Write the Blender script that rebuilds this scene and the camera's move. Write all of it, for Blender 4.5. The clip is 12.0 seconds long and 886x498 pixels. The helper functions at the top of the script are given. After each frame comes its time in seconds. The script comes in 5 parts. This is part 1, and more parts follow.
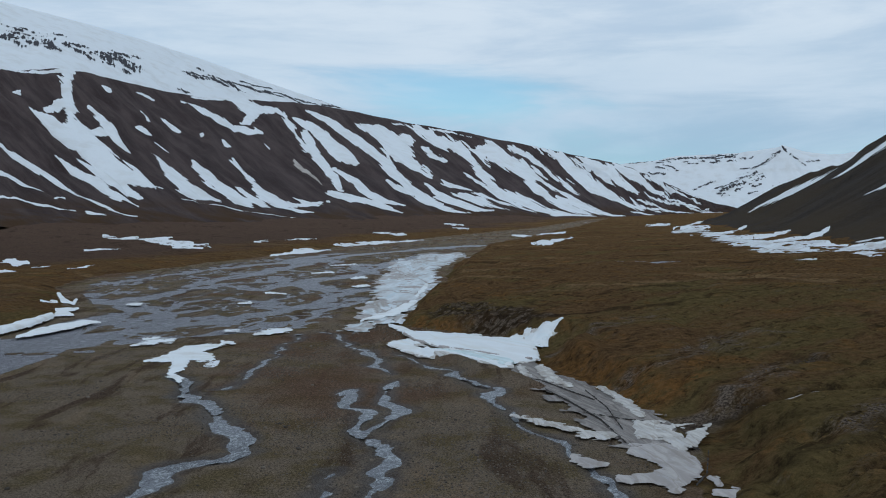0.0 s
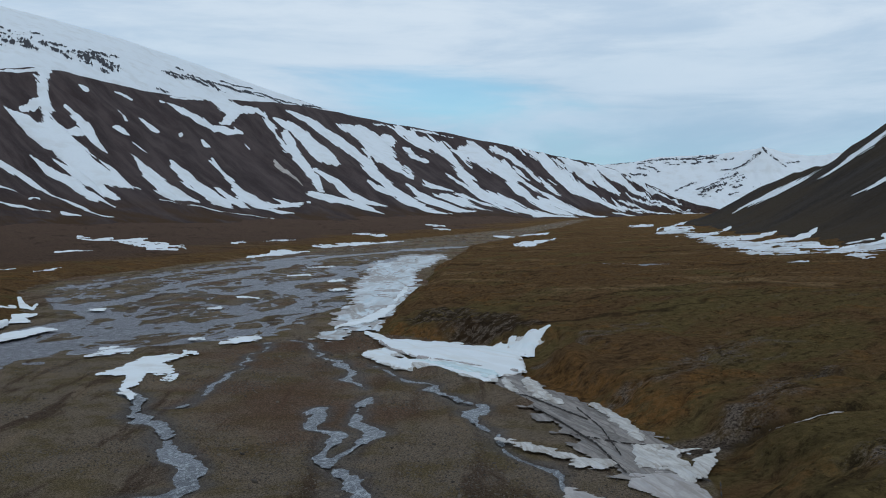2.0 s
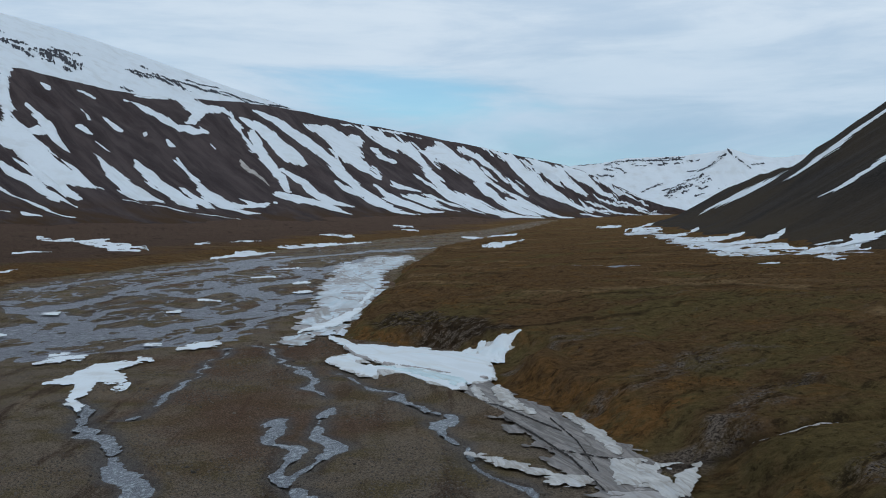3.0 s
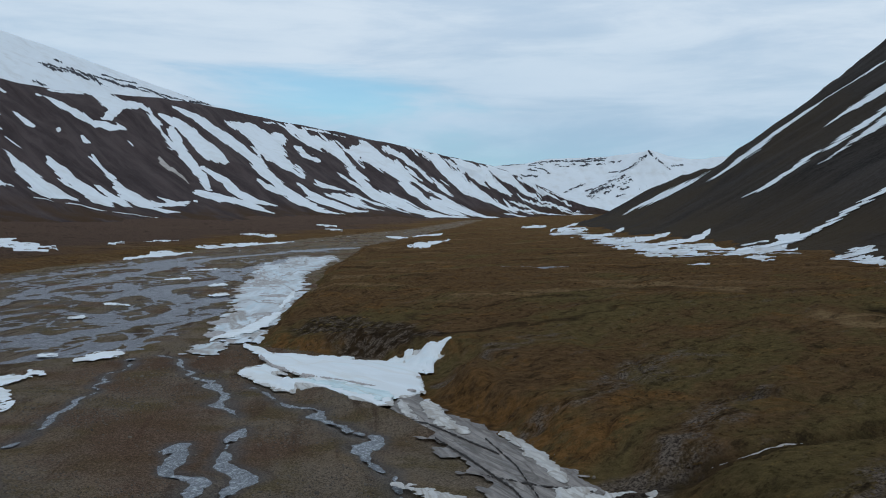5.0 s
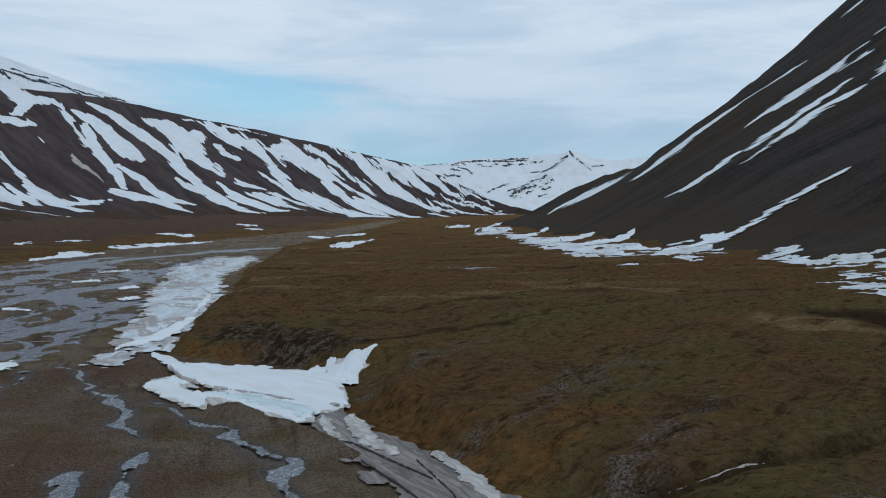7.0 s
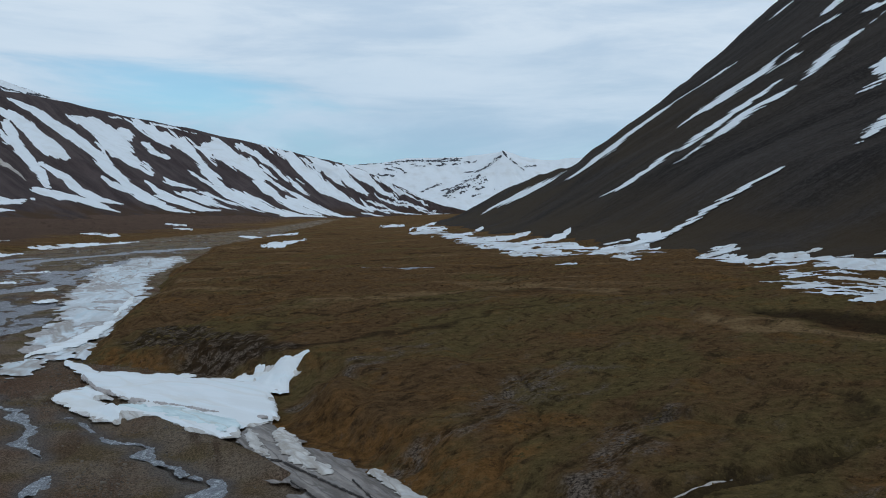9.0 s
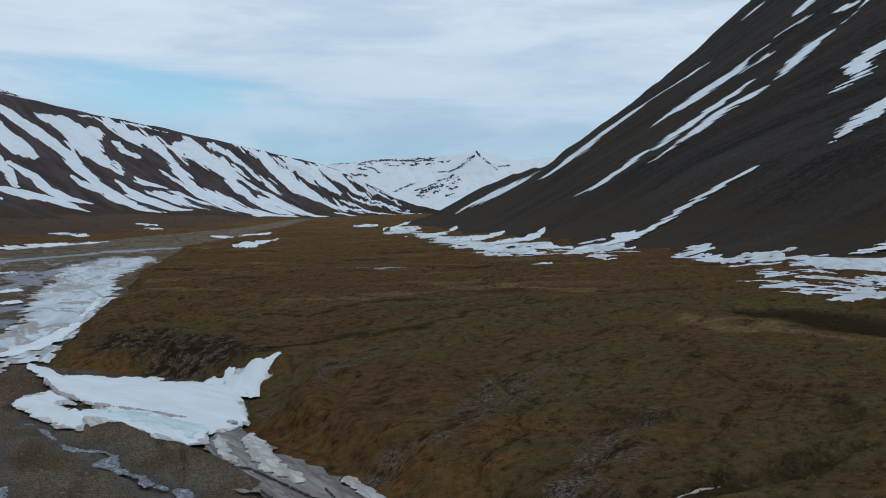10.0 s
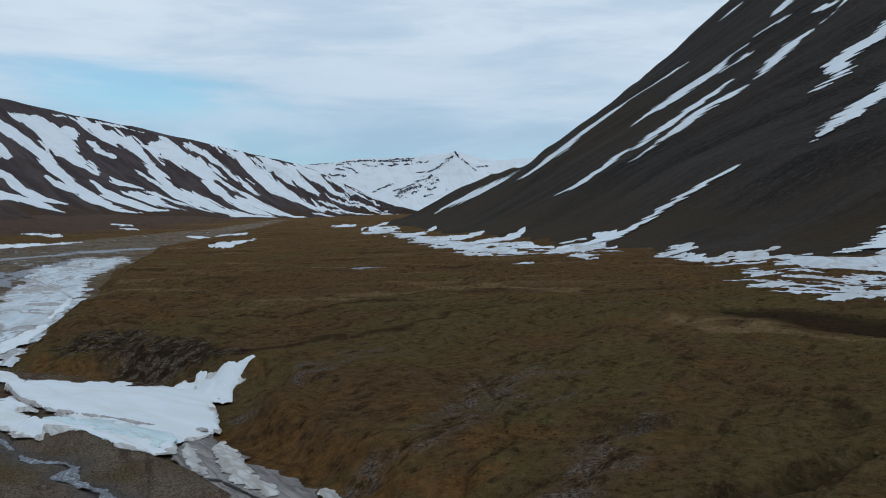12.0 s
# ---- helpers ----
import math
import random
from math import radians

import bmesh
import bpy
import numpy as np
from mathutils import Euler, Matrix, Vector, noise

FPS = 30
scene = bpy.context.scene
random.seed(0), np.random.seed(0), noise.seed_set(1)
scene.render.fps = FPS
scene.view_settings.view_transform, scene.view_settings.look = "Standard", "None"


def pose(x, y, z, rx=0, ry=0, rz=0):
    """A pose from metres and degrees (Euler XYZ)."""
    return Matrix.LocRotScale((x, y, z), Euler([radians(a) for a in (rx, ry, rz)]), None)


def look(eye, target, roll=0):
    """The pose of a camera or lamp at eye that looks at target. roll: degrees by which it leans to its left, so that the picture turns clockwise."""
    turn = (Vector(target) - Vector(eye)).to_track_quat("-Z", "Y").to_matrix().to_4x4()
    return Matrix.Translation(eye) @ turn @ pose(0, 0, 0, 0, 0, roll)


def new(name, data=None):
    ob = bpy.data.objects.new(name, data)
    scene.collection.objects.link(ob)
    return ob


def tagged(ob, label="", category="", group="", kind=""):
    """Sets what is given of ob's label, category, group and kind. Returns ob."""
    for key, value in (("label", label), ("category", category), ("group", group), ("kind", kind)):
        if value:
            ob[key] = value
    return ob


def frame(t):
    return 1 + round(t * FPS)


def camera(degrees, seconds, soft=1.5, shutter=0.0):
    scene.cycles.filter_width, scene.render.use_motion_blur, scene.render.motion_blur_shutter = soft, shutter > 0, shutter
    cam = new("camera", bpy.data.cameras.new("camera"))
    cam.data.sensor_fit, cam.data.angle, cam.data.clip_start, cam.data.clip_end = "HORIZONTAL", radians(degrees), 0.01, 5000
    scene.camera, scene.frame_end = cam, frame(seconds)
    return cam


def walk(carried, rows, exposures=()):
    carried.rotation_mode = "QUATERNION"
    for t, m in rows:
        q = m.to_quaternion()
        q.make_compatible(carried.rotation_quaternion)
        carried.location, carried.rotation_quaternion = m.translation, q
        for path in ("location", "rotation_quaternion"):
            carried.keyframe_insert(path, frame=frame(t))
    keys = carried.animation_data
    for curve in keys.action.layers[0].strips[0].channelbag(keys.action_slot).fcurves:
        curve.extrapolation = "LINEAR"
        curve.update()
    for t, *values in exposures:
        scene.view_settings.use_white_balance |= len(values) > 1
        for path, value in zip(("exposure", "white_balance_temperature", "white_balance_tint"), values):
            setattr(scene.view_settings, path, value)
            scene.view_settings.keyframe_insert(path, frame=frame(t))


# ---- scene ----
cam = camera(49.46, 12.0, soft=1.0)
PATH = [
    (0, (0.00, -0.00, 28.00), (-33.18, 94.26, 24.40), -0.35),
    (0.5, (-0.99, 3.25, 27.96), (-33.98, 97.58, 24.38), -0.36),
    (1, (-2.00, 6.51, 27.93), (-34.67, 100.96, 24.38), -0.33),
    (1.5, (-2.99, 9.80, 27.92), (-35.15, 104.42, 24.37), -0.35),
    (2, (-4.00, 13.10, 27.91), (-35.39, 107.98, 24.39), -0.33),
    (2.5, (-5.00, 16.43, 27.90), (-35.17, 111.70, 24.40), -0.30),
    (3, (-5.99, 19.74, 27.90), (-34.20, 115.62, 24.44), -0.26),
    (5, (-9.62, 32.31, 27.82), (-30.23, 130.10, 24.29), -0.06),
    (5.5, (-10.36, 35.11, 27.78), (-29.14, 133.27, 24.25), -0.05),
    (6, (-11.06, 37.86, 27.76), (-27.83, 136.38, 24.23), -0.05),
    (6.5, (-11.72, 40.53, 27.72), (-26.54, 139.37, 24.16), -0.02),
    (7, (-12.30, 43.14, 27.66), (-25.02, 142.27, 24.09), 0.02),
    (9, (-13.89, 52.19, 27.24), (-19.76, 151.96, 23.66), 0.05),
    (9.5, (-14.17, 54.02, 27.14), (-18.85, 153.84, 23.58), 0.06),
    (10, (-14.39, 55.72, 27.03), (-17.50, 155.61, 23.43), 0.06),
    (10.5, (-14.58, 57.30, 26.88), (-16.73, 157.21, 23.29), 0.08),
    (11, (-14.73, 58.77, 26.73), (-16.38, 158.69, 23.14), 0.04),
    (11.5, (-14.87, 60.17, 26.59), (-16.08, 160.10, 23.02), 0.04),
    (12, (-14.99, 61.55, 26.46), (-15.86, 161.49, 22.93), 0.04),
]
walk(cam, [(t, look(eye, target, roll)) for t, eye, target, roll in PATH])

# ---- light ----
SUN_ELEV, SUN_ROT = radians(38), radians(150)
world = bpy.data.worlds.new("sky")
scene.world = world
world.use_nodes = True


class Nodes:
    """Short hand for building a node tree."""

    def __init__(self, tree):
        self.tree = tree
        tree.nodes.clear()

    def add(self, kind, **values):
        n = self.tree.nodes.new(kind)
        for key, value in values.items():
            setattr(n, key, value)
        return n

    def put(self, socket, value):
        if isinstance(value, bpy.types.NodeSocket):
            self.tree.links.new(value, socket)
        elif isinstance(value, tuple) and len(value) == 3 and socket.type == "RGBA":
            socket.default_value = (*value, 1)
        else:
            socket.default_value = value

    def math(self, op, a, b=0.0, clamp=False):
        n = self.add("ShaderNodeMath", operation=op, use_clamp=clamp)
        self.put(n.inputs[0], a), self.put(n.inputs[1], b)
        return n.outputs[0]

    def mix(self, fac, a, b, blend="MIX"):
        n = self.add("ShaderNodeMix", data_type="RGBA", blend_type=blend)
        self.put(n.inputs[0], fac), self.put(n.inputs[6], a), self.put(n.inputs[7], b)
        return n.outputs[2]

    def ramp(self, fac, low, high):
        n = self.add("ShaderNodeMapRange", interpolation_type="SMOOTHSTEP")
        self.put(n.inputs[0], fac), self.put(n.inputs[1], low), self.put(n.inputs[2], high)
        return n.outputs[0]

    def noise(self, vec, scale, detail=4.0, rough=0.55, distort=0.0):
        n = self.add("ShaderNodeTexNoise")
        self.put(n.inputs["Vector"], vec)
        for key, value in (("Scale", scale), ("Detail", detail), ("Roughness", rough), ("Distortion", distort)):
            n.inputs[key].default_value = value
        return n.outputs["Fac"]

    def scaled(self, vec, x, y, z, rz=0.0):
        n = self.add("ShaderNodeMapping")
        self.put(n.inputs["Vector"], vec)
        n.inputs["Scale"].default_value, n.inputs["Rotation"].default_value = (x, y, z), (0, 0, rz)
        return n.outputs[0]

    def drawn(self, vec, across, along, turn):
        """Coordinates for a pattern drawn out along one direction: lengths in metres, turn from north in radians."""
        n = self.add("ShaderNodeMapping", vector_type="TEXTURE")
        self.put(n.inputs["Vector"], vec)
        n.inputs["Scale"].default_value, n.inputs["Rotation"].default_value = (across, along, across), (0, 0, -turn)
        return n.outputs[0]

    def attr(self, name):
        n = self.add("ShaderNodeAttribute", attribute_name=name)
        return n.outputs["Fac"], n.outputs["Vector"]


def make_sky():
    """High overcast, bright above, thinning to blue-grey towards the horizon, with one clear gap over the valley's head."""
    k = Nodes(world.node_tree)
    sky = k.add("ShaderNodeTexSky", sky_type="NISHITA", sun_disc=False)
    sky.sun_elevation, sky.sun_rotation, sky.air_density, sky.dust_density = SUN_ELEV, SUN_ROT, 1.0, 0.2
    clear = k.add("ShaderNodeBackground")
    k.put(clear.inputs[0], k.mix(1.0, sky.outputs[0], (0.62, 0.93, 1.05), "MULTIPLY")), k.put(clear.inputs[1], 0.095)
    way = k.add("ShaderNodeTexCoord").outputs["Generated"]
    soft = k.noise(k.scaled(way, 1.0, 1.0, 4.2, 0.4), 2.3, 6.0, 0.52, 0.4)
    wisp = k.noise(k.scaled(way, 1.5, 1.2, 9.0, 0.9), 2.6, 8.0, 0.58, 0.5)
    fine = k.noise(k.scaled(way, 1.0, 1.0, 6.0, 0.2), 7.0, 6.0, 0.6, 0.3)
    up = k.add("ShaderNodeSeparateXYZ")
    k.put(up.inputs[0], way)
    rise = k.math("ADD", up.outputs[2], k.math("MULTIPLY", k.math("SUBTRACT", soft, 0.5), 0.16))
    low = k.mix(k.ramp(wisp, 0.36, 0.64), (0.335, 0.510, 0.675), (0.455, 0.610, 0.765))
    high = k.mix(k.ramp(k.math("ADD", k.math("MULTIPLY", wisp, 0.65), k.math("MULTIPLY", fine, 0.35)), 0.36, 0.62), (0.475, 0.610, 0.765), (0.635, 0.745, 0.860))
    cloud = k.add("ShaderNodeBackground")
    k.put(cloud.inputs[0], k.mix(k.ramp(rise, 0.04, 0.21), low, high)), k.put(cloud.inputs[1], 1.0)
    cover = k.add("ShaderNodeMixShader")
    aside = k.math("DIVIDE", k.math("ADD", up.outputs[0], 0.315), 0.15)
    above = k.math("DIVIDE", k.math("SUBTRACT", k.math("ADD", up.outputs[2], k.math("MULTIPLY", up.outputs[0], 0.10)), 0.092), 0.034)
    reach = k.math("SQRT", k.math("ADD", k.math("MULTIPLY", aside, aside), k.math("MULTIPLY", above, above)))
    reach = k.math("ADD", reach, k.math("MULTIPLY", k.math("SUBTRACT", wisp, 0.5), 3.0))
    ahead = k.ramp(up.outputs[1], 0.3, 0.6)
    gap = k.math("MULTIPLY", k.math("SUBTRACT", 1.0, k.ramp(reach, 0.0, 1.3)), ahead)
    thick = k.math("ADD", k.ramp(up.outputs[2], 0.0, 0.16), k.math("MULTIPLY", k.math("SUBTRACT", soft, 0.5), 1.6))
    full = k.math("ADD", k.math("MULTIPLY", k.ramp(thick, 0.0, 0.7), 0.30), 0.70)
    k.put(cover.inputs[0], k.math("SUBTRACT", full, k.math("MULTIPLY", gap, 0.68), True))
    k.tree.links.new(clear.outputs[0], cover.inputs[1]), k.tree.links.new(cloud.outputs[0], cover.inputs[2])
    k.tree.links.new(cover.outputs[0], k.add("ShaderNodeOutputWorld").inputs[0])


make_sky()
sun = new("sun", bpy.data.lights.new("sun", "SUN"))
sun.data.energy, sun.data.angle, sun.data.color = 0.35, radians(30), (1.0, 0.96, 0.9)
sun.matrix_world = look((0, 0, 900), (0 - math.sin(SUN_ROT) * 100, 0 - math.cos(SUN_ROT) * 100, 900 - math.tan(SUN_ELEV) * 100))


# ---- materials ----
def surface(name, base, rough, bump=None, bump_size=1.0, spec=0.3, k=None, **more):
    """A finished principled surface for the tree in k."""
    mat = k.mat
    shader = k.add("ShaderNodeBsdfPrincipled")
    k.put(shader.inputs["Base Color"], base), k.put(shader.inputs["Roughness"], rough)
    k.put(shader.inputs["Specular IOR Level"], spec)
    for key, value in more.items():
        k.put(shader.inputs[key], value)
    if bump is not None:
        b = k.add("ShaderNodeBump")
        b.inputs["Distance"].default_value = bump_size
        b.inputs["Strength"].default_value = 1.0
        k.put(b.inputs["Height"], bump)
        k.tree.links.new(b.outputs[0], shader.inputs["Normal"])
    k.tree.links.new(shader.outputs[0], k.add("ShaderNodeOutputMaterial").inputs[0])
    return mat


def tree_of(name):
    mat = bpy.data.materials.new(name)
    mat.use_nodes = True
    k = Nodes(mat.node_tree)
    k.mat = mat
    return k, k.add("ShaderNodeTexCoord").outputs["Object"]


def ground_material(name, lumps=False):
    k, p = tree_of(name)
    mask, _ = k.attr("tundra")
    wet, _ = k.attr("wet")
    dry, _ = k.attr("dry")
    bare, _ = k.attr("bare")
    stony, slump, rust, pale = (k.attr(name)[0] for name in ("stony", "slump", "rust", "pale"))
    big, mid, fine = k.noise(p, 0.018, 5), k.noise(p, 0.11, 5, 0.6), k.noise(p, 0.9, 4, 0.65)
    grit, speck = k.noise(p, 3.6, 5, 0.8), k.noise(p, 11.0, 2, 0.6)
    grit = k.ramp(k.math("ADD", k.math("MULTIPLY", grit, 0.65), k.math("MULTIPLY", speck, 0.35)), 0.40, 0.60)
    # gravel: grey-brown stones with pale silt, olive algae and damp patches
    gravel = k.mix(grit, (0.096, 0.074, 0.055), (0.315, 0.246, 0.186))
    bars = k.noise(k.drawn(p, 9.0, 30.0, -0.5), 1.0, 7, 0.62, 0.7)
    gravel = k.mix(k.math("MULTIPLY", k.ramp(bars, 0.50, 0.68), 0.85), gravel, k.mix(grit, (0.152, 0.108, 0.073), (0.351, 0.256, 0.173)))
    gravel = k.mix(k.math("MULTIPLY", k.ramp(mid, 0.42, 0.64), 0.8), gravel, k.mix(grit, (0.072, 0.058, 0.027), (0.208, 0.156, 0.080)))
    streaks = k.noise(k.drawn(p, 6.0, 34.0, -0.35), 1.0, 8, 0.64, 0.8)
    gravel = k.mix(k.math("MULTIPLY", k.ramp(streaks, 0.52, 0.64), 0.8), gravel, k.mix(grit, (0.039, 0.025, 0.018), (0.123, 0.083, 0.061)))
    gravel = k.mix(k.math("MULTIPLY", k.ramp(big, 0.50, 0.62), 0.7), gravel, k.mix(grit, (0.072, 0.044, 0.030), (0.224, 0.131, 0.090)))
    gravel = k.mix(k.math("MULTIPLY", wet, 0.75), gravel, k.mix(grit, (0.039, 0.028, 0.025), (0.090, 0.070, 0.061)))
    # tundra: olive moss, brown heath, rusty sedge, pale dry grass, stony flushes and slumped turf
    dot, hum = k.noise(p, 4.5, 4, 0.75), k.noise(p, 0.8, 5, 0.68)
    tuft = k.ramp(k.math("ADD", k.math("MULTIPLY", hum, 0.55), k.math("MULTIPLY", dot, 0.45)), 0.30, 0.70)
    moss = k.mix(tuft, (0.066, 0.049, 0.022), (0.192, 0.139, 0.060))
    heath = k.mix(tuft, (0.062, 0.037, 0.019), (0.205, 0.120, 0.058))
    rusty = k.mix(tuft, (0.094, 0.049, 0.018), (0.275, 0.142, 0.052))
    straw = k.mix(tuft, (0.120, 0.076, 0.038), (0.330, 0.215, 0.112))
    turf = k.mix(tuft, (0.012, 0.009, 0.007), (0.054, 0.036, 0.023))
    stones = k.mix(k.ramp(k.noise(p, 2.6, 5, 0.8), 0.40, 0.60), (0.046, 0.034, 0.027), (0.250, 0.196, 0.155))
    fall = k.noise(k.drawn(p, 2.6, 12.0, 0.55), 1.0, 9, 0.70, 0.1)
    across = k.noise(k.drawn(p, 70.0, 14.0, 0.12), 1.0, 9, 0.66, 0.15)
    band = k.noise(k.drawn(p, 24.0, 40.0, 0.5), 1.0, 9, 0.68, 0.2)
    patch = k.noise(p, 0.11, 9, 0.70, 0.3)
    plant = k.mix(k.ramp(k.math("ADD", band, k.math("MULTIPLY", dry, 0.12)), 0.44, 0.60), moss, heath)
    plant = k.mix(k.math("MULTIPLY", k.ramp(k.math("ADD", patch, k.math("MULTIPLY", dry, 0.03)), 0.53, 0.68), 0.7), plant, rusty)
    plant = k.mix(k.math("MULTIPLY", rust, k.ramp(k.noise(p, 0.3, 6, 0.7), 0.36, 0.56)), plant, rusty)
    plant = k.mix(k.math("MULTIPLY", dry, k.math("MULTIPLY", k.ramp(across, 0.54, 0.66), 0.8)), plant, straw)
    plant = k.mix(k.math("MULTIPLY", pale, k.ramp(patch, 0.26, 0.46)), plant, straw)
    plant = k.mix(k.math("MULTIPLY", k.math("ADD", k.math("MULTIPLY", dry, 0.40), 0.2), k.math("SUBTRACT", 1.0, k.ramp(across, 0.33, 0.44))), plant, turf)
    plant = k.mix(k.math("MULTIPLY", k.ramp(fall, 0.54, 0.66), 0.6), plant, turf)
    plant = k.mix(k.math("MULTIPLY", k.math("SUBTRACT", 1.0, k.ramp(fall, 0.33, 0.43)), 0.35), plant, stones)
    plant = k.mix(k.math("MULTIPLY", k.ramp(k.noise(p, 0.42, 7, 0.78), 0.53, 0.66), 0.7), plant, turf)
    plant = k.mix(k.math("MULTIPLY", stony, k.ramp(k.math("SUBTRACT", 1.0, fall), 0.40, 0.56)), plant, stones)
    plant = k.mix(k.math("MULTIPLY", k.math("MULTIPLY", stony, 0.7), k.ramp(fall, 0.52, 0.60)), plant, turf)
    # slump ridges: relief shading put into stripes of turf and stone colour
    ridge = k.noise(k.drawn(p, 1.6, 5.5, 0.7), 1.0, 6, 0.7, 0.5)
    plant = k.mix(k.math("MULTIPLY", slump, 0.85), plant, k.mix(k.ramp(ridge, 0.46, 0.60), turf, stones))
    plant = k.mix(k.math("MULTIPLY", bare, 0.85), plant, k.mix(tuft, (0.048, 0.032, 0.026), (0.140, 0.096, 0.078)))
    # wet also carries the shade painted in the ravine and gully lines
    plant = k.mix(k.math("MULTIPLY", wet, 0.8), plant, (0.018, 0.013, 0.011))
    if lumps:
        one = k.add("ShaderNodeNewGeometry").outputs["Random Per Island"]
        plant = k.mix(0.7, plant, k.mix(one, (0.24, 0.24, 0.25), (0.68, 0.66, 0.58)), "OVERLAY")
    edge = k.math("ADD", mask, k.math("MULTIPLY", k.math("SUBTRACT", mid, 0.5), 0.5))
    base = k.mix(k.ramp(edge, 0.4, 0.6), gravel, plant)
    height = k.math("ADD", k.math("MULTIPLY", grit, 0.14), k.math("MULTIPLY", k.math("ADD", fine, hum), 0.14))
    return surface(name, base, k.math("SUBTRACT", 0.95, k.math("MULTIPLY", wet, 0.35)), height, 1.0, k.math("MULTIPLY", k.math("SUBTRACT", wet, mask, True), 0.25), k)


def stone_material():
    k, p = tree_of("river_stone")
    one = k.add("ShaderNodeNewGeometry").outputs["Random Per Island"]
    base = k.mix(one, (0.06, 0.047, 0.037), (0.25, 0.20, 0.155))
    base = k.mix(k.math("MULTIPLY", k.noise(p, 9.0, 4), 0.5), base, (0.06, 0.055, 0.05))
    return surface("river_stone", base, 0.85, k.noise(p, 14.0, 3), 0.04, 0.25, k)


def scree_material(name, dark, pale, moss, low, green=(9000, 9001)):
    """Frost-shattered rock in streaks down the slope, with moss towards a given height."""
    k, p = tree_of(name)
    _, flow = k.attr("flow")
    run = k.noise(k.scaled(flow, 0.035, 0.005, 1), 1.0, 6, 0.6, 0.3)
    thin = k.noise(k.scaled(flow, 0.16, 0.016, 1), 1.0, 5, 0.65)
    grain = k.noise(p, 0.35, 5, 0.7)
    base = k.mix(k.ramp(run, 0.36, 0.66), dark, pale)
    base = k.mix(k.math("MULTIPLY", k.ramp(thin, 0.5, 0.72), 0.6), base, k.mix(0.5, pale, (0.075, 0.062, 0.056)))
    base = k.mix(k.math("MULTIPLY", k.ramp(grain, 0.42, 0.75), 0.45), base, (0.09, 0.08, 0.074))
    rubble = k.noise(p, 1.2, 5, 0.8)
    base = k.mix(k.math("MULTIPLY", k.ramp(rubble, 0.50, 0.66), 0.5), base, k.mix(0.6, pale, (0.095, 0.082, 0.074)))
    base = k.mix(k.math("MULTIPLY", k.math("SUBTRACT", 1.0, k.ramp(rubble, 0.36, 0.48)), 0.45), base, k.mix(0.5, dark, (0.010, 0.008, 0.008)))
    patch = k.noise(p, 0.012, 5, 0.6, 0.5)
    rise = k.add("ShaderNodeSeparateXYZ")
    k.put(rise.inputs[0], p)
    near = k.math("SUBTRACT", 1.0, k.ramp(rise.outputs[2], low * 0.3, low))
    near = k.math("MAXIMUM", near, k.math("MULTIPLY", k.ramp(rise.outputs[1], *green), k.math("SUBTRACT", 1.0, k.ramp(rise.outputs[2], 60, 190))))
    base = k.mix(k.math("MULTIPLY", near, k.ramp(patch, 0.34, 0.58)), base, moss)
    height = k.math("ADD", k.math("MULTIPLY", thin, 3.0), k.math("MULTIPLY", grain, 1.2))
    return surface(name, base, 0.95, height, 0.9, 0.03, k)


def snow_material(name, clean, dirty, amount, scale=0.25):
    k, p = tree_of(name)
    wide, fine = k.noise(p, scale, 5, 0.6), k.noise(p, scale * 9, 4, 0.6)
    base = k.mix(k.math("MULTIPLY", k.ramp(wide, 0.45, 0.72), amount), clean, dirty)
    base = k.mix(k.math("MULTIPLY", k.ramp(fine, 0.55, 0.75), amount * 0.4), base, dirty)
    height = k.math("ADD", k.math("MULTIPLY", wide, 0.5 / scale * 0.25), k.math("MULTIPLY", fine, 0.08))
    return surface(name, base, 0.75, height, 0.12, 0.3, k)


def water_material(name, deep, pale, glint, chop, size):
    k, p = tree_of(name)
    ripple = k.noise(k.scaled(p, 1.0, 0.45, 1.0), size, 5, 0.65, 0.6)
    silt = k.math("ADD", k.math("MULTIPLY", k.noise(p, 0.06, 5, 0.6), 0.5), k.math("MULTIPLY", k.noise(k.scaled(p, 0.5, 0.16, 0.3, 0.35), 1.0, 6, 0.7, 0.6), 0.5))
    base = k.mix(k.ramp(silt, 0.35, 0.65), deep, pale)
    # pale flecks put the sky's reflection on ripples into the base colour
    white = k.noise(k.scaled(p, 1.2, 0.7, 1.0, 0.3), size * 0.5, 6, 0.72, 0.8)
    base = k.mix(k.math("MULTIPLY", k.ramp(white, 0.50, 0.62), glint), base, (0.62, 0.66, 0.69))
    return surface(name, base, 0.34, ripple, chop, 0.3, k)


GROUND = ground_material("gravel_and_tundra")
TUSSOCK = ground_material("tundra_tussocks", True)
STONE = stone_material()
SCREE_WEST = scree_material("purple_brown_scree", (0.041, 0.029, 0.030), (0.086, 0.064, 0.063), (0.062, 0.037, 0.022), 70)
SCREE_EAST = scree_material("charcoal_scree", (0.0165, 0.0135, 0.0122), (0.046, 0.038, 0.033), (0.050, 0.037, 0.025), 60, (520, 900))
SNOW = snow_material("old_snow", (0.70, 0.735, 0.77), (0.56, 0.56, 0.55), 0.5, 0.02)
SNOW_NEAR = snow_material("wet_snow", (0.73, 0.765, 0.79), (0.50, 0.47, 0.42), 0.55, 0.12)
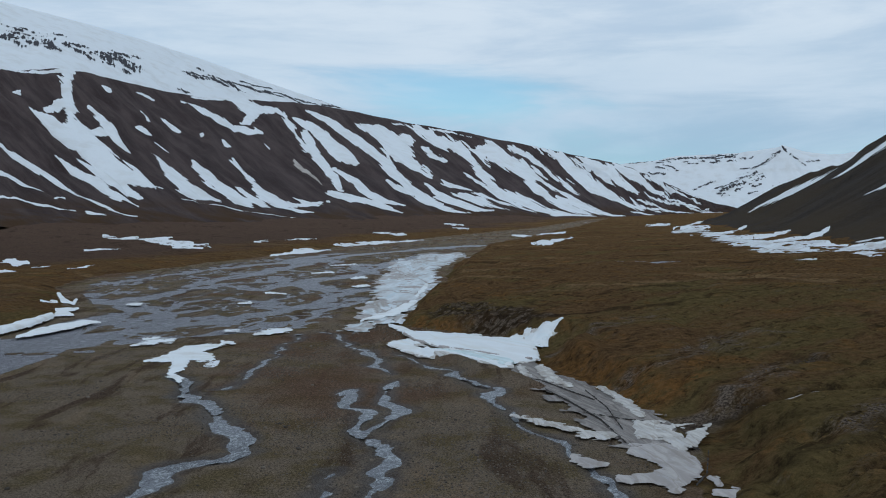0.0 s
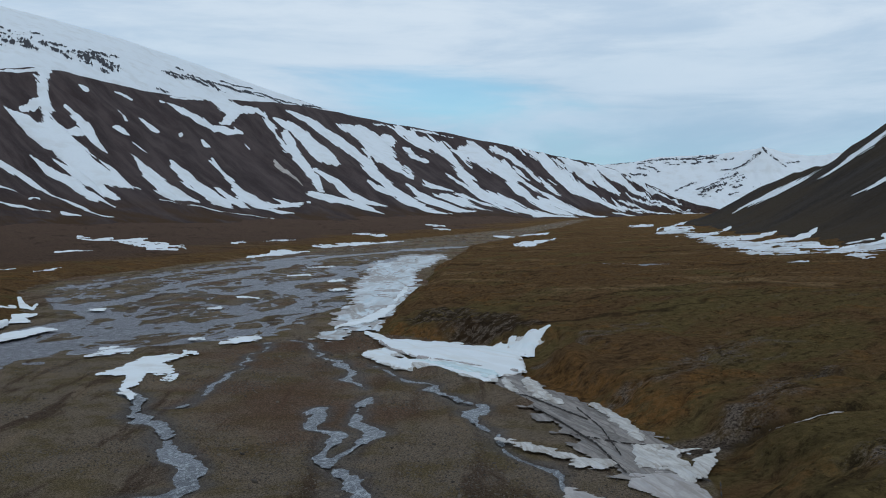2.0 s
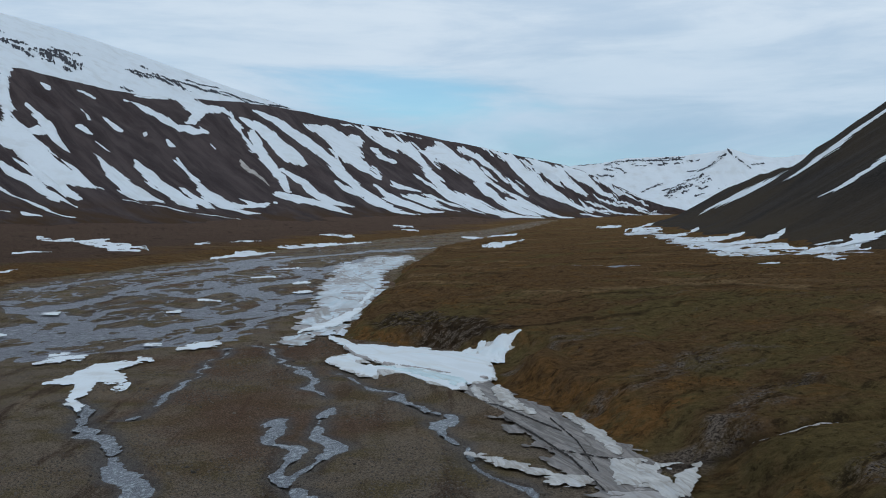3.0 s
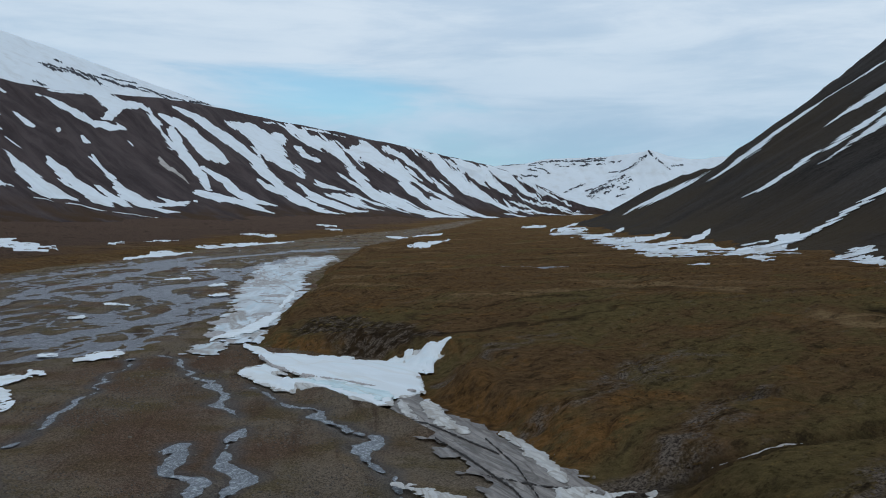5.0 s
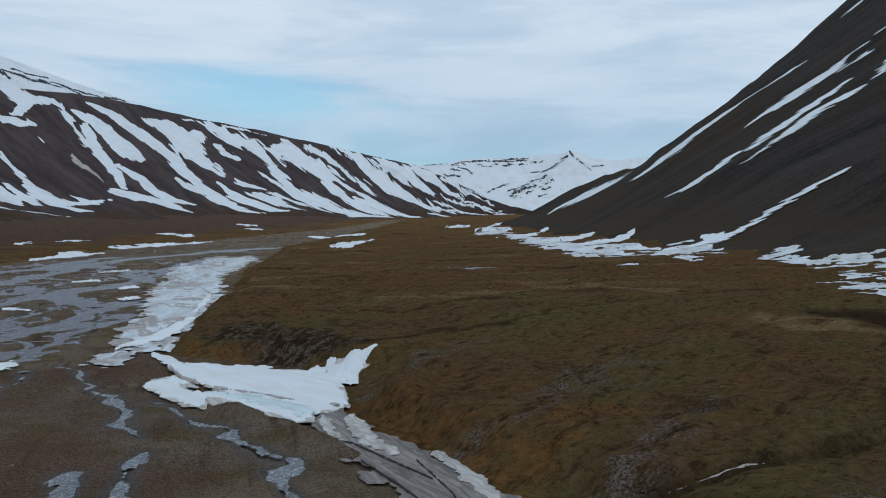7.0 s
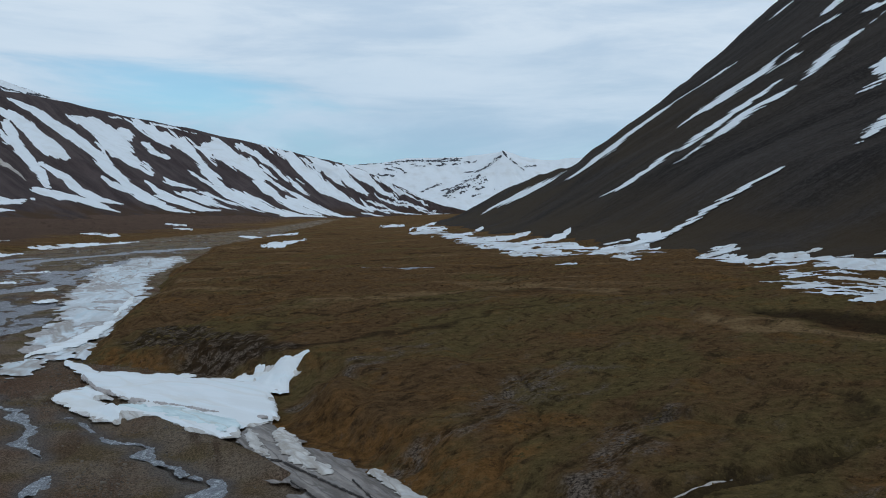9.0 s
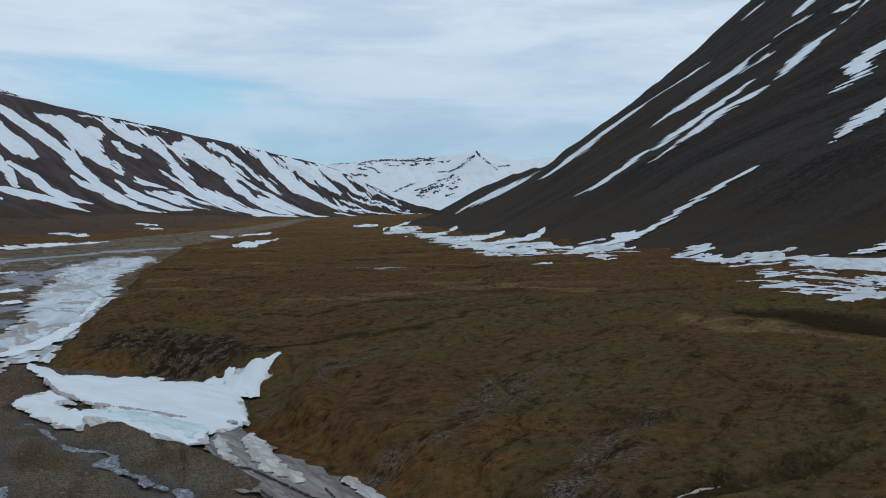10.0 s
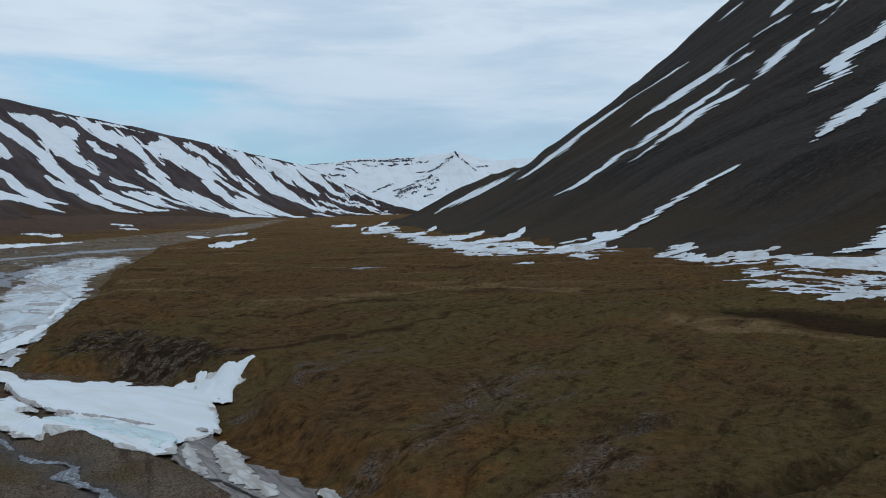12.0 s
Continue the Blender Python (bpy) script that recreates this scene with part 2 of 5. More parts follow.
def layered_ice(name, clean, grey, tan, blue, silt=0.75, across=5.0, along=16.0, turn=-0.3):
    """Ice or wet snow with melt layers drawn out along the stream, silt lines and bluish wet parts."""
    k, p = tree_of(name)
    q = k.drawn(p, across, along, turn)
    sheet, fine = k.noise(q, 1.0, 7, 0.65, 1.0), k.noise(p, 1.4, 5, 0.65)
    base = k.mix(k.ramp(sheet, 0.36, 0.62), clean, grey)
    base = k.mix(k.math("MULTIPLY", k.ramp(k.noise(q, 1.7, 5, 0.6, 0.6), 0.50, 0.66), 0.8), base, blue)
    line = k.math("ABSOLUTE", k.math("SUBTRACT", k.noise(q, 0.45, 4, 0.5, 0.6), 0.5))
    base = k.mix(k.math("MULTIPLY", k.math("SUBTRACT", 1.0, k.ramp(line, 0.0, 0.03)), silt), base, tan)
    base = k.mix(k.math("MULTIPLY", k.ramp(fine, 0.52, 0.72), 0.45), base, grey)
    return surface(name, base, 0.55, k.math("ADD", k.math("MULTIPLY", sheet, 0.4), k.math("MULTIPLY", fine, 0.2)), 0.15, 0.35, k)


ICE_DIRTY = layered_ice("silty_ice", (0.245, 0.212, 0.190), (0.088, 0.068, 0.057), (0.060, 0.044, 0.034), (0.165, 0.150, 0.145), 0.9, 1.3, 8.0, -0.55)
ICE_PINK = layered_ice("silt_stained_snow", (0.40, 0.365, 0.35), (0.27, 0.24, 0.225), (0.20, 0.165, 0.135), (0.34, 0.32, 0.32), 0.6, 1.6, 7.0, -0.5)
ICE_CREAM = layered_ice("cream_snow", (0.54, 0.52, 0.495), (0.35, 0.325, 0.30), (0.23, 0.19, 0.15), (0.46, 0.455, 0.46), 0.6, 1.3, 6.0, -0.5)
SLUSH = layered_ice("blue_slush", (0.58, 0.69, 0.715), (0.44, 0.55, 0.575), (0.46, 0.42, 0.35), (0.64, 0.73, 0.75), 0.5, 2.5, 9.0, -0.9)
SHELF = layered_ice("melting_shelf", (0.71, 0.745, 0.775), (0.66, 0.685, 0.70), (0.58, 0.54, 0.47), (0.65, 0.72, 0.755), 0.3, 6.0, 18.0, -0.9)
ICE = layered_ice("river_ice", (0.60, 0.65, 0.69), (0.43, 0.44, 0.45), (0.25, 0.21, 0.18), (0.46, 0.55, 0.60), 0.9, 6.0, 26.0, -0.3)
FIELD = layered_ice("thin_old_snow", (0.64, 0.675, 0.71), (0.50, 0.51, 0.52), (0.36, 0.31, 0.27), (0.56, 0.62, 0.66), 0.6, 9.0, 30.0, 0.2)
SILT = snow_material("wet_black_silt", (0.030, 0.024, 0.021), (0.018, 0.014, 0.012), 0.8, 0.5)
DIRTY = snow_material("gritty_snow", (0.42, 0.38, 0.35), (0.18, 0.15, 0.13), 0.9, 0.03)
# dark rock lifted towards blue-grey: distance haze is put into its colour
CRAG = scree_material("hazed_crag", (0.050, 0.052, 0.062), (0.095, 0.096, 0.108), (0.06, 0.06, 0.07), 1)
RIVER = water_material("silty_water", (0.034, 0.031, 0.044), (0.086, 0.080, 0.104), 0.30, 0.6, 1.3)
BROOK = water_material("brook_water", (0.050, 0.053, 0.064), (0.125, 0.133, 0.155), 0.6, 0.25, 3.6)


# ---- land shape ----
TABLE = np.random.RandomState(11).rand(256, 256)


def lattice(x, y, seed=0):
    """Smooth random field, -1 to 1, over unit cells."""
    x, y = np.asarray(x, float) + seed * 17.31, np.asarray(y, float) + seed * 9.73
    ix, iy = np.floor(x).astype(int), np.floor(y).astype(int)
    fx, fy = x - ix, y - iy
    fx, fy = fx * fx * fx * (fx * (fx * 6 - 15) + 10), fy * fy * fy * (fy * (fy * 6 - 15) + 10)
    a, b = TABLE[ix & 255, iy & 255], TABLE[(ix + 1) & 255, iy & 255]
    c, d = TABLE[ix & 255, (iy + 1) & 255], TABLE[(ix + 1) & 255, (iy + 1) & 255]
    return 2 * ((a * (1 - fx) + b * fx) * (1 - fy) + (c * (1 - fx) + d * fx) * fy) - 1


def fbm(x, y, octaves=4, seed=0, gain=0.5):
    total, size = 0, 1.0
    x, y = np.asarray(x, float), np.asarray(y, float)
    for n in range(octaves):
        x, y = 0.8 * x - 0.6 * y, 0.6 * x + 0.8 * y
        total = total + size * lattice(x * 2**n, y * 2**n, seed + n * 3)
        size *= gain
    return total


def step(low, high, v):
    t = np.clip((v - low) / (high - low), 0, 1)
    return t * t * (3 - 2 * t)


def bank_east(y):
    """Foot of the tundra terrace."""
    return np.interp(y, (-400, 0, 60, 98, 115, 130, 152, 161, 172, 185, 193, 200, 205, 214, 221, 232, 260, 344, 448, 561, 700, 1120, 2500, 4000),
                     (70, 25, 10, -3, -8, -11, -25, -33, -41, -45, -47, -53, -58, -67, -84, -96, -101, -123, -152, -178, -205, -245, -420, -330))


def bank_west(y):
    """Left bank of the river plain."""
    return np.interp(y, (-400, 100, 190, 225, 262, 300, 352, 471, 651, 929, 1400, 2500, 4000),
                     (-230, -215, -183, -192, -225, -262, -290, -302, -322, -335, -345, -470, -340))


def river_edge(y):
    """Edge between the braided river and the near gravel bar."""
    return np.interp(y, (0, 60, 100, 134, 165, 190, 207, 225, 262, 300, 380, 700),
                     (-175, -152, -138, -131, -140, -128, -112, -106, -122, -126, -136, -215))


BROOKS = (
    ((-101, 144, 1.09), (-90, 130, 1.33), (-78, 118, 1.56), (-70, 110, 1.40), (-64, 104, 1.33), (-61, 97, 1.25), (-63, 89, 1.48), (-61, 81, 1.33), (-63, 72, 1.25), (-68, 58, 1.25)),
    ((-64, 138, 0.55), (-62, 134, 0.62), (-54, 119, 0.78), (-47, 109, 0.94), (-41, 101, 1.17), (-39, 94, 1.17), (-36, 86, 1.01), (-33, 74, 0.94), (-31, 60, 0.94)),
    ((-61, 149, 0.39), (-59, 145, 0.62), (-53, 128, 0.86), (-50, 120, 0.62), (-47, 110, 0.62)),
    ((-103, 206, 0.47), (-100, 203, 0.62), (-90, 190, 0.62), (-81, 180, 0.62), (-72, 164, 0.78), (-69, 160, 0.78), (-65, 155, 0.62)),
    ((-106, 200, 0.39), (-100, 183, 0.47), (-93, 165, 0.47), (-88, 148, 0.62), (-86, 134, 0.47)),
    ((-45, 95, 0.39), (-44, 92, 0.55), (-42, 84, 0.70), (-40, 72, 0.62)),
    ((-72, 176, 0.31), (-65, 168, 0.39), (-57, 161, 0.47), (-50, 154, 0.62), (-43, 146, 0.78), (-39, 136, 0.70), (-32, 122, 0.39), (-24, 112, 0.47), (-17, 98, 0.47), (-12, 86, 0.47)),
)


STONY = (
    ((-26, 152, 2.2), (-21.4, 153, 1.6), (-18, 155, 1.6), (-15, 161, 1.4), (-11, 173, 1.6), (-7.7, 183, 1.6), (-2.3, 194, 0.8)),
    ((-44, 184, 1.6), (-38, 184, 2.0), (-35, 191, 1.5), (-31, 201, 1.2), (-26, 211, 0.8)),
    ((-15.4, 173, 1.4), (-11.6, 180, 1.6), (-7.5, 184, 1.4), (-2, 184, 0.8), (3.6, 185, 0.5)),
    ((-8, 169, 0.8), (-4, 173, 1.4), (0, 175, 0.5)),
    ((-11, 128, 3.5), (-6.5, 134.5, 3.2), (-3, 142, 2.2), (0, 151, 1.5), (4, 161, 0.9)),
    ((6, 112, 3.0), (12, 118, 2.2), (16, 127, 1.2)),
)
SLUMP = ((-84, 240, 2), (-77, 235, 7), (-68, 224, 8), (-61, 215, 7), (-56, 212, 5), (-51, 206, 2.5))
RUST = (
    ((-86, 222, 4), (-77, 218, 4), (-68, 216, 2.5)),
    ((-22, 138, 4), (-16, 141, 4), (-10, 142, 3)),
    ((-41, 176, 3), (-34, 164, 4), (-26, 150, 4), (-18, 135, 4)),
    ((-14, 150, 3), (-9, 158, 3)),
)
PALE = (((26, 228, 2), (30.5, 217, 3), (35, 208, 3.5), (40, 202, 2)), ((-22, 312, 5), (-10, 298, 8), (0, 284, 6), (10, 276, 4)), ((-62, 276, 2), (-45, 278, 4), (-30, 285, 6), (-18, 279, 4)))
# gully folds drawn only as painted shade, not carved
GULLY_SHADE = (((-57, 211, 0.5), (-48, 209, 0.9), (-40.7, 213, 1.0), (-33, 217.5, 0.8), (-23, 225, 0.8), (-12.5, 241, 0.6), (2, 252, 0.4)), ((-70, 262, 0.8), (-52, 256, 1.2), (-34, 262, 0.9), (-14, 262, 0.6)))
RAVINE = ((-10, 128, 1.0), (-3, 130, 1.4), (5, 133.5, 1.4), (12, 138, 1.0), (22, 146, 0.5))
SEEP = ((34, 230, 1.0), (41, 222, 3.2), (46, 215, 4.4), (52, 207, 4.6), (59, 198, 4.4), (68, 190, 3.6), (78, 184, 3.0))


def ribbon(nodes, x, y):
    """Distance inside a chain of (x, y, half width) nodes; positive inside."""
    best = np.full(np.shape(x), -1e9)
    if len(nodes) == 1:
        nodes = [nodes[0], nodes[0]]
    for (x0, y0, r0), (x1, y1, r1) in zip(nodes, nodes[1:]):
        dx, dy = x1 - x0, y1 - y0
        s = np.clip(((x - x0) * dx + (y - y0) * dy) / max(dx * dx + dy * dy, 1e-9), 0, 1)
        best = np.maximum(best, r0 + (r1 - r0) * s - np.hypot(x - x0 - s * dx, y - y0 - s * dy))
    return best


def brook(x, y):
    """How far inside the small streams of the gravel bar a place lies."""
    best = np.full(np.shape(x), -50.0)
    near = (x > -130) & (x < 0) & (y > 40) & (y < 220)
    if np.any(near):
        nx, ny = x[near], y[near]
        nx, ny = nx + 2.0 * fbm(nx / 9, ny / 9, 2, 61), ny + 2.0 * fbm(nx / 9, ny / 9, 2, 67)
        inside = np.max([ribbon(b, nx, ny) for b in BROOKS], 0)
        best[near] = inside + 0.5 * fbm(nx / 2.5, ny / 2.5, 3, 69)
    return best


def plain(x, y):
    return 0.006 * np.clip(y - 250, 0, 2200)


THREADS = (
    ((-137.7, 141.3, 17), (-134, 146, 12), (-132.5, 151.8, 5), (-131.8, 161, 2.6), (-136, 177, 4.0), (-130.4, 184, 4.0), (-125, 194, 3.4), (-123, 208.6, 3), (-120.5, 230.5, 2.2), (-125.7, 247.5, 2.3), (-125.4, 278, 2.4)),
    ((-159, 163, 16.5), (-153, 167, 12), (-151.5, 175.5, 7), (-152.5, 188, 6), (-147, 196, 5), (-146, 206, 4), (-142.5, 210.6, 3.2), (-140, 228, 3.4), (-135, 245, 3.6), (-133.4, 263, 4.4), (-132, 276, 3.7), (-131, 291, 4)),
    ((-237, 272, 8), (-229, 274, 8), (-205, 259, 6), (-179.5, 239, 5), (-161, 225, 4), (-147, 209.5, 3)),
    ((-160, 175, 6), (-177, 203, 7), (-183.5, 222, 9), (-166, 209, 4), (-154.5, 206, 3.7), (-148, 206.5, 3)),
    ((-260, 318, 3.5), (-259.5, 328, 4.5), (-263, 355, 3.7), (-270, 400, 5), (-266, 434, 5), (-264, 479, 6), (-278, 534, 7), (-280, 585, 8)),
    ((-203, 259, 6), (-207, 285, 4.8), (-215, 314, 3.5), (-227, 353, 5.8), (-229, 373, 6), (-234, 414, 4.8), (-241, 456, 6), (-257, 506, 9), (-235, 491, 5)),
    ((-171, 238, 2.1), (-180, 266, 3.6), (-177, 281, 5), (-161, 273, 3.7), (-146, 257, 4), (-138.5, 261, 3.1), (-142, 288, 2.8), (-146, 324, 3.3)),
    ((-210, 310, 4), (-206, 328, 6), (-184, 311.5, 5), (-186, 346, 5), (-170, 335, 6.5), (-152, 317, 8), (-147, 326, 9)),
    ((-212, 374, 3), (-186, 346, 7), (-183, 382, 7), (-180, 407, 5), (-214, 461, 4), (-204, 467, 7)),
    ((-260, 513, 9), (-259.6, 559, 6), (-253, 619, 8), (-240, 702, 12), (-200, 760, 6)),
    ((-189, 420, 2.5), (-204, 490, 3), (-218, 591, 4)),
)


def channel(x, y):
    """Depth of the braided channels below the water's level, positive where water runs."""
    x, y = np.asarray(x, float), np.asarray(y, float)
    d = np.full(x.shape, -1.0)
    near = (x > bank_west(y) - 15) & (x < bank_east(y) + 5) & (x < river_edge(y) + 14) & (y > 60)
    if not np.any(near):
        return d
    x, y = x[near], y[near]
    wx = x + 3.0 * fbm(x / 17, y / 22, 3, 4)
    wy = y + 5.0 * fbm(x / 19, y / 20, 3, 8)
    main = np.max([ribbon(thread, wx, wy) for thread in THREADS], 0)
    wide = np.abs(fbm((x + 0.25 * y) / 15 + 0.5 * fbm(x / 25, y / 40, 2, 12), y / 34, 4, 45, 0.55))
    fine = fbm(x / 2.4, y / 4.0, 3, 33)
    thin = np.maximum(0.125 - wide, 0.09 - np.abs(fbm((x - 0.1 * y) / 8, y / 19, 3, 49, 0.55)))
    thin = thin - 0.05 * step(5, 22, -main)
    inside = np.clip(main / 9, -0.5, 0.16)
    bars = fbm((x + 0.2 * y) / 7, y / 17, 3, 21, 0.6)
    inside = inside - 0.16 * step(0.42, 0.62, bars) * step(0.2, 0.05, main / 60)
    depth = np.maximum(inside, thin * 0.6) - 0.035 * fine
    zone = step(-6, 3, river_edge(y) - x) * step(0, 12, x - bank_west(y)) * step(4, 20, bank_east(y) - x)
    d[near] = depth - 0.7 * (1 - zone) - 0.05 * step(350, 750, y)
    return d


def rill(x, y):
    """Narrow melt rills winding down the terrace."""
    wind = 5 * fbm(x / 11, y / 11, 3, 87)
    main = step(0.055, 0.0, np.abs(fbm((x + wind) / 60 + y / 150, (y + wind) / 42, 2, 85)))
    side = step(0.06, 0.0, np.abs(fbm((x - wind) / 24 - y / 60, (y + wind) / 30, 2, 89))) * step(70, 15, x - bank_east(y))
    return np.maximum(main, side)


def ground(x, y):
    """Height of the land outside the mountains."""
    x, y = np.atleast_1d(np.asarray(x, float)), np.atleast_1d(np.asarray(y, float))
    wob = 3.0 * fbm(x / 14, y / 14, 3, 2) + 1.6 * fbm(x / 5, y / 7, 3, 18)
    de, dw = (x - bank_east(y)) * 0.9, (bank_west(y) - x) * 0.9
    east, west = step(-1, 9, de + wob), step(-2, 16, dw + wob)
    z = plain(x, y) + 0.22 + 0.16 * fbm(x / 26, y / 40, 4, 5) + 0.05 * fbm(x / 4, y / 4, 2, 15)
    z = z - 0.55 * step(-0.06, 0.08, channel(x, y))
    levee = ribbon(((-66, 178, 0.4), (-58, 171, 1.4), (-50, 163, 1.8), (-43, 156, 1.6), (-37, 149, 0.6)), x, y)
    z = z + 1.2 * step(-2.4, 0.8, levee)
    z = z - 0.32 * step(-0.7, 0.4, brook(x, y))
    z = z - east * 0.45 * rill(x, y)
    folds = np.abs(fbm(x / 26 + y / 90, y / 30, 3, 14))
    z = z + east * (4.3 - 1.6 * np.clip(0.35 - folds, 0, 1) * 2 * step(120, 10, de)) + 0.045 * np.clip(de, 0, 240)
    z = z + (east + west) * (0.9 * fbm(x / 55, y / 55, 3, 6) + 0.35 * fbm(x / 12, y / 12, 3, 7) + 0.16 * fbm(x / 3.2, y / 3.2, 3, 9))
    z = z - east * (1.5 * step(-2.2, 0.6, ribbon(RAVINE, x, y)) + 0.5 * step(-3, 0.5, ribbon(SEEP, x, y)))
    rills = step(-4, 3, ribbon(SLUMP, x, y))
    z = z + east * rills * 0.8 * (np.abs(fbm((x + 0.5 * y) / 3.4, (y - 0.4 * x) / 8.0, 3, 83)) - 0.3)
    z = z + west * 1.8 + 0.012 * np.clip(dw, 0, 250) + 0.030 * np.clip(dw - 250, 0, 650) + 5.0 * step(60, 300, dw) * fbm(x / 160, y / 160, 4, 3)
    return z


def zone_of(chains, x, y, rough, size, seed, soft=1.0):
    """0 to 1: how far a place lies inside chains of ground cover with frayed edges."""
    out = np.zeros(np.shape(x))
    near = (x > -150) & (x < 130) & (y > 60) & (y < 420)
    if np.any(near):
        nx, ny = x[near], y[near]
        wx, wy = nx + rough * fbm(nx / size, ny / size, 3, seed), ny + rough * fbm(nx / size, ny / size, 3, seed + 4)
        out[near] = step(-soft, soft, np.max([ribbon(c, wx, wy) for c in chains], 0))
    return out


def dryness(x, y):
    """Where the tundra turns from moss to brown heath and sedge: on the bank and towards the valley's head."""
    de, dw = x - bank_east(y), bank_west(y) - x
    return np.clip(0.9 * step(225, 330, y) + 0.15 * step(38, 8, de) + 0.6 * step(0, 60, dw), 0, 1)


def bareness(x, y):
    """Where the western slopes turn from sedge to frost-broken rubble."""
    dw = bank_west(y) - x
    return step(25, 110, dw + 45 * fbm(x / 60, y / 110, 4, 95)) * step(-10, 20, dw)


class Flank:
    """A mountain side spanned between a toe line and a crest line. a: metres along, b: metres up."""

    def __init__(self, toes, crests, along=None, rise=900.0, bow=1.2, gully=12.0, grain=150.0, seed=1):
        self.rise, self.bow, self.gully, self.grain, self.seed = rise, bow, gully, grain, seed
        toes, crests = np.array(toes, float), np.array(crests, float)
        if along is None:
            along = np.r_[0, np.cumsum(np.linalg.norm(np.diff((toes + crests) / 2, axis=0), axis=1))]
        self.length = along[-1]
        self.key = np.linspace(0, self.length, 1500)
        blur = np.hanning(61) / np.hanning(61).sum()

        def even(line):
            cols = [np.interp(self.key, along, c) for c in line.T]
            return np.stack([np.convolve(np.pad(c, 30, "reflect", reflect_type="odd"), blur, "valid") for c in cols], -1)

        self.toe, self.crest = even(toes), even(crests)

    def at(self, a, b):
        v = b / self.rise
        toe = np.stack([np.interp(a, self.key, c) for c in self.toe.T], -1)
        crest = np.stack([np.interp(a, self.key, c) for c in self.crest.T], -1)
        lift = np.where(v > 1, 1 - (v - 1) * 2.0, np.sign(v) * np.abs(v) ** self.bow)
        p = toe + (crest - toe) * v[..., None]
        p[..., 2] = toe[..., 2] + (crest[..., 2] - toe[..., 2]) * lift
        warp = a + 60 * fbm(a / 300, b / 300, 2, self.seed + 5)
        furrow = np.abs(fbm(warp / self.grain, b / (self.grain * 7), 4, self.seed)) - 0.3
        rough = fbm(a / 40, b / 60, 3, self.seed + 2)
        fade = step(0.0, 0.35, v) * step(1.04, 0.85, v)
        p[..., 2] += self.gully * (furrow * 2.0 * fade + rough * 0.16)
        return p


WEST = Flank(
    ((-900, -700, 25), (-900, 300, 27), (-900, 929, 28), (-900, 1259, 26), (-900, 1500, 25), (-900, 1802, 23), (-900, 2020, 23), (-900, 2242, 24),
     (-797, 2580, 21), (-700, 2880, 15), (-653, 3031, 11), (-495, 3566, 13), (-380, 3790, 20), (-283, 3970, 34), (-120, 4120, 26)),
    ((-1600, -300, 330), (-1600, 700, 330), (-1600, 1300, 332), (-1600, 1661, 347), (-1600, 1900, 383), (-1600, 2230, 370), (-1600, 2450, 372), (-1600, 2690, 400),
     (-1600, 3360, 439), (-1600, 3961, 437), (-1390, 4040, 405), (-950, 4155, 306), (-610, 4130, 225), (-277, 4040, 70), (-90, 4150, 29)),
    along=(0, 1000, 1700, 2113, 2326, 2500, 2604, 2716, 2944, 3082, 3193, 3515, 3844, 4300, 4520))
DOME = Flank(
    ((-1660, -300, 280), (-1660, 1300, 290), (-1660, 1661, 305), (-1660, 1900, 340), (-1660, 2230, 328), (-1660, 2690, 358), (-1660, 3360, 390), (-1660, 3900, 385)),
    ((-2500, 500, 744), (-2440, 1800, 724), (-2287, 2379, 696), (-2207, 2586, 675), (-2088, 2809, 638), (-2000, 3053, 599), (-1870, 3510, 528), (-1719, 3900, 462)),
    rise=800, bow=0.85, gully=5, grain=220, seed=31)
class Range(Flank):
    """A flank with a pointed summit and its two ridges."""

    def at(self, a, b):
        p = super().at(a, b)
        x, y = p[..., 0], p[..., 1]
        top = np.zeros(x.shape)
        for x0, y0, x1, y1, h0, h1, wide in ((-1, 4762, -360, 4330, 58, 20, 50), (-1, 4762, 150, 4700, 52, 6, 45), (-1, 4762, -1, 4763, 94, 94, 265)):
            dx, dy = x1 - x0, y1 - y0
            s = np.clip(((x - x0) * dx + (y - y0) * dy) / (dx * dx + dy * dy), 0, 1)
            d = np.hypot(x - x0 - s * dx, y - y0 - s * dy) / wide
            shape = np.exp(-np.abs(d) ** 1.2) if wide < 100 else np.clip(1 - d, 0, 1) ** 2.8
            top = np.maximum(top, (h0 + (h1 - h0) * s**0.6) * shape)
        p[..., 2] += top
        return p


PEAK = Range(
    ((-1100, 4180, 60), (-700, 4250, 40), (-420, 4250, 25), (-200, 4200, 20), (0, 4150, 20), (200, 4100, 30), (500, 4050, 40), (1100, 3900, 60)),
    ((-1000, 4560, 250), (-711, 4610, 262), (-600, 4725, 277), (-478, 4789, 303), (-125, 4860, 318), (213, 4850, 297), (500, 4840, 318), (1100, 4700, 320)),
    rise=700, bow=1.5, gully=16, grain=260, seed=51)


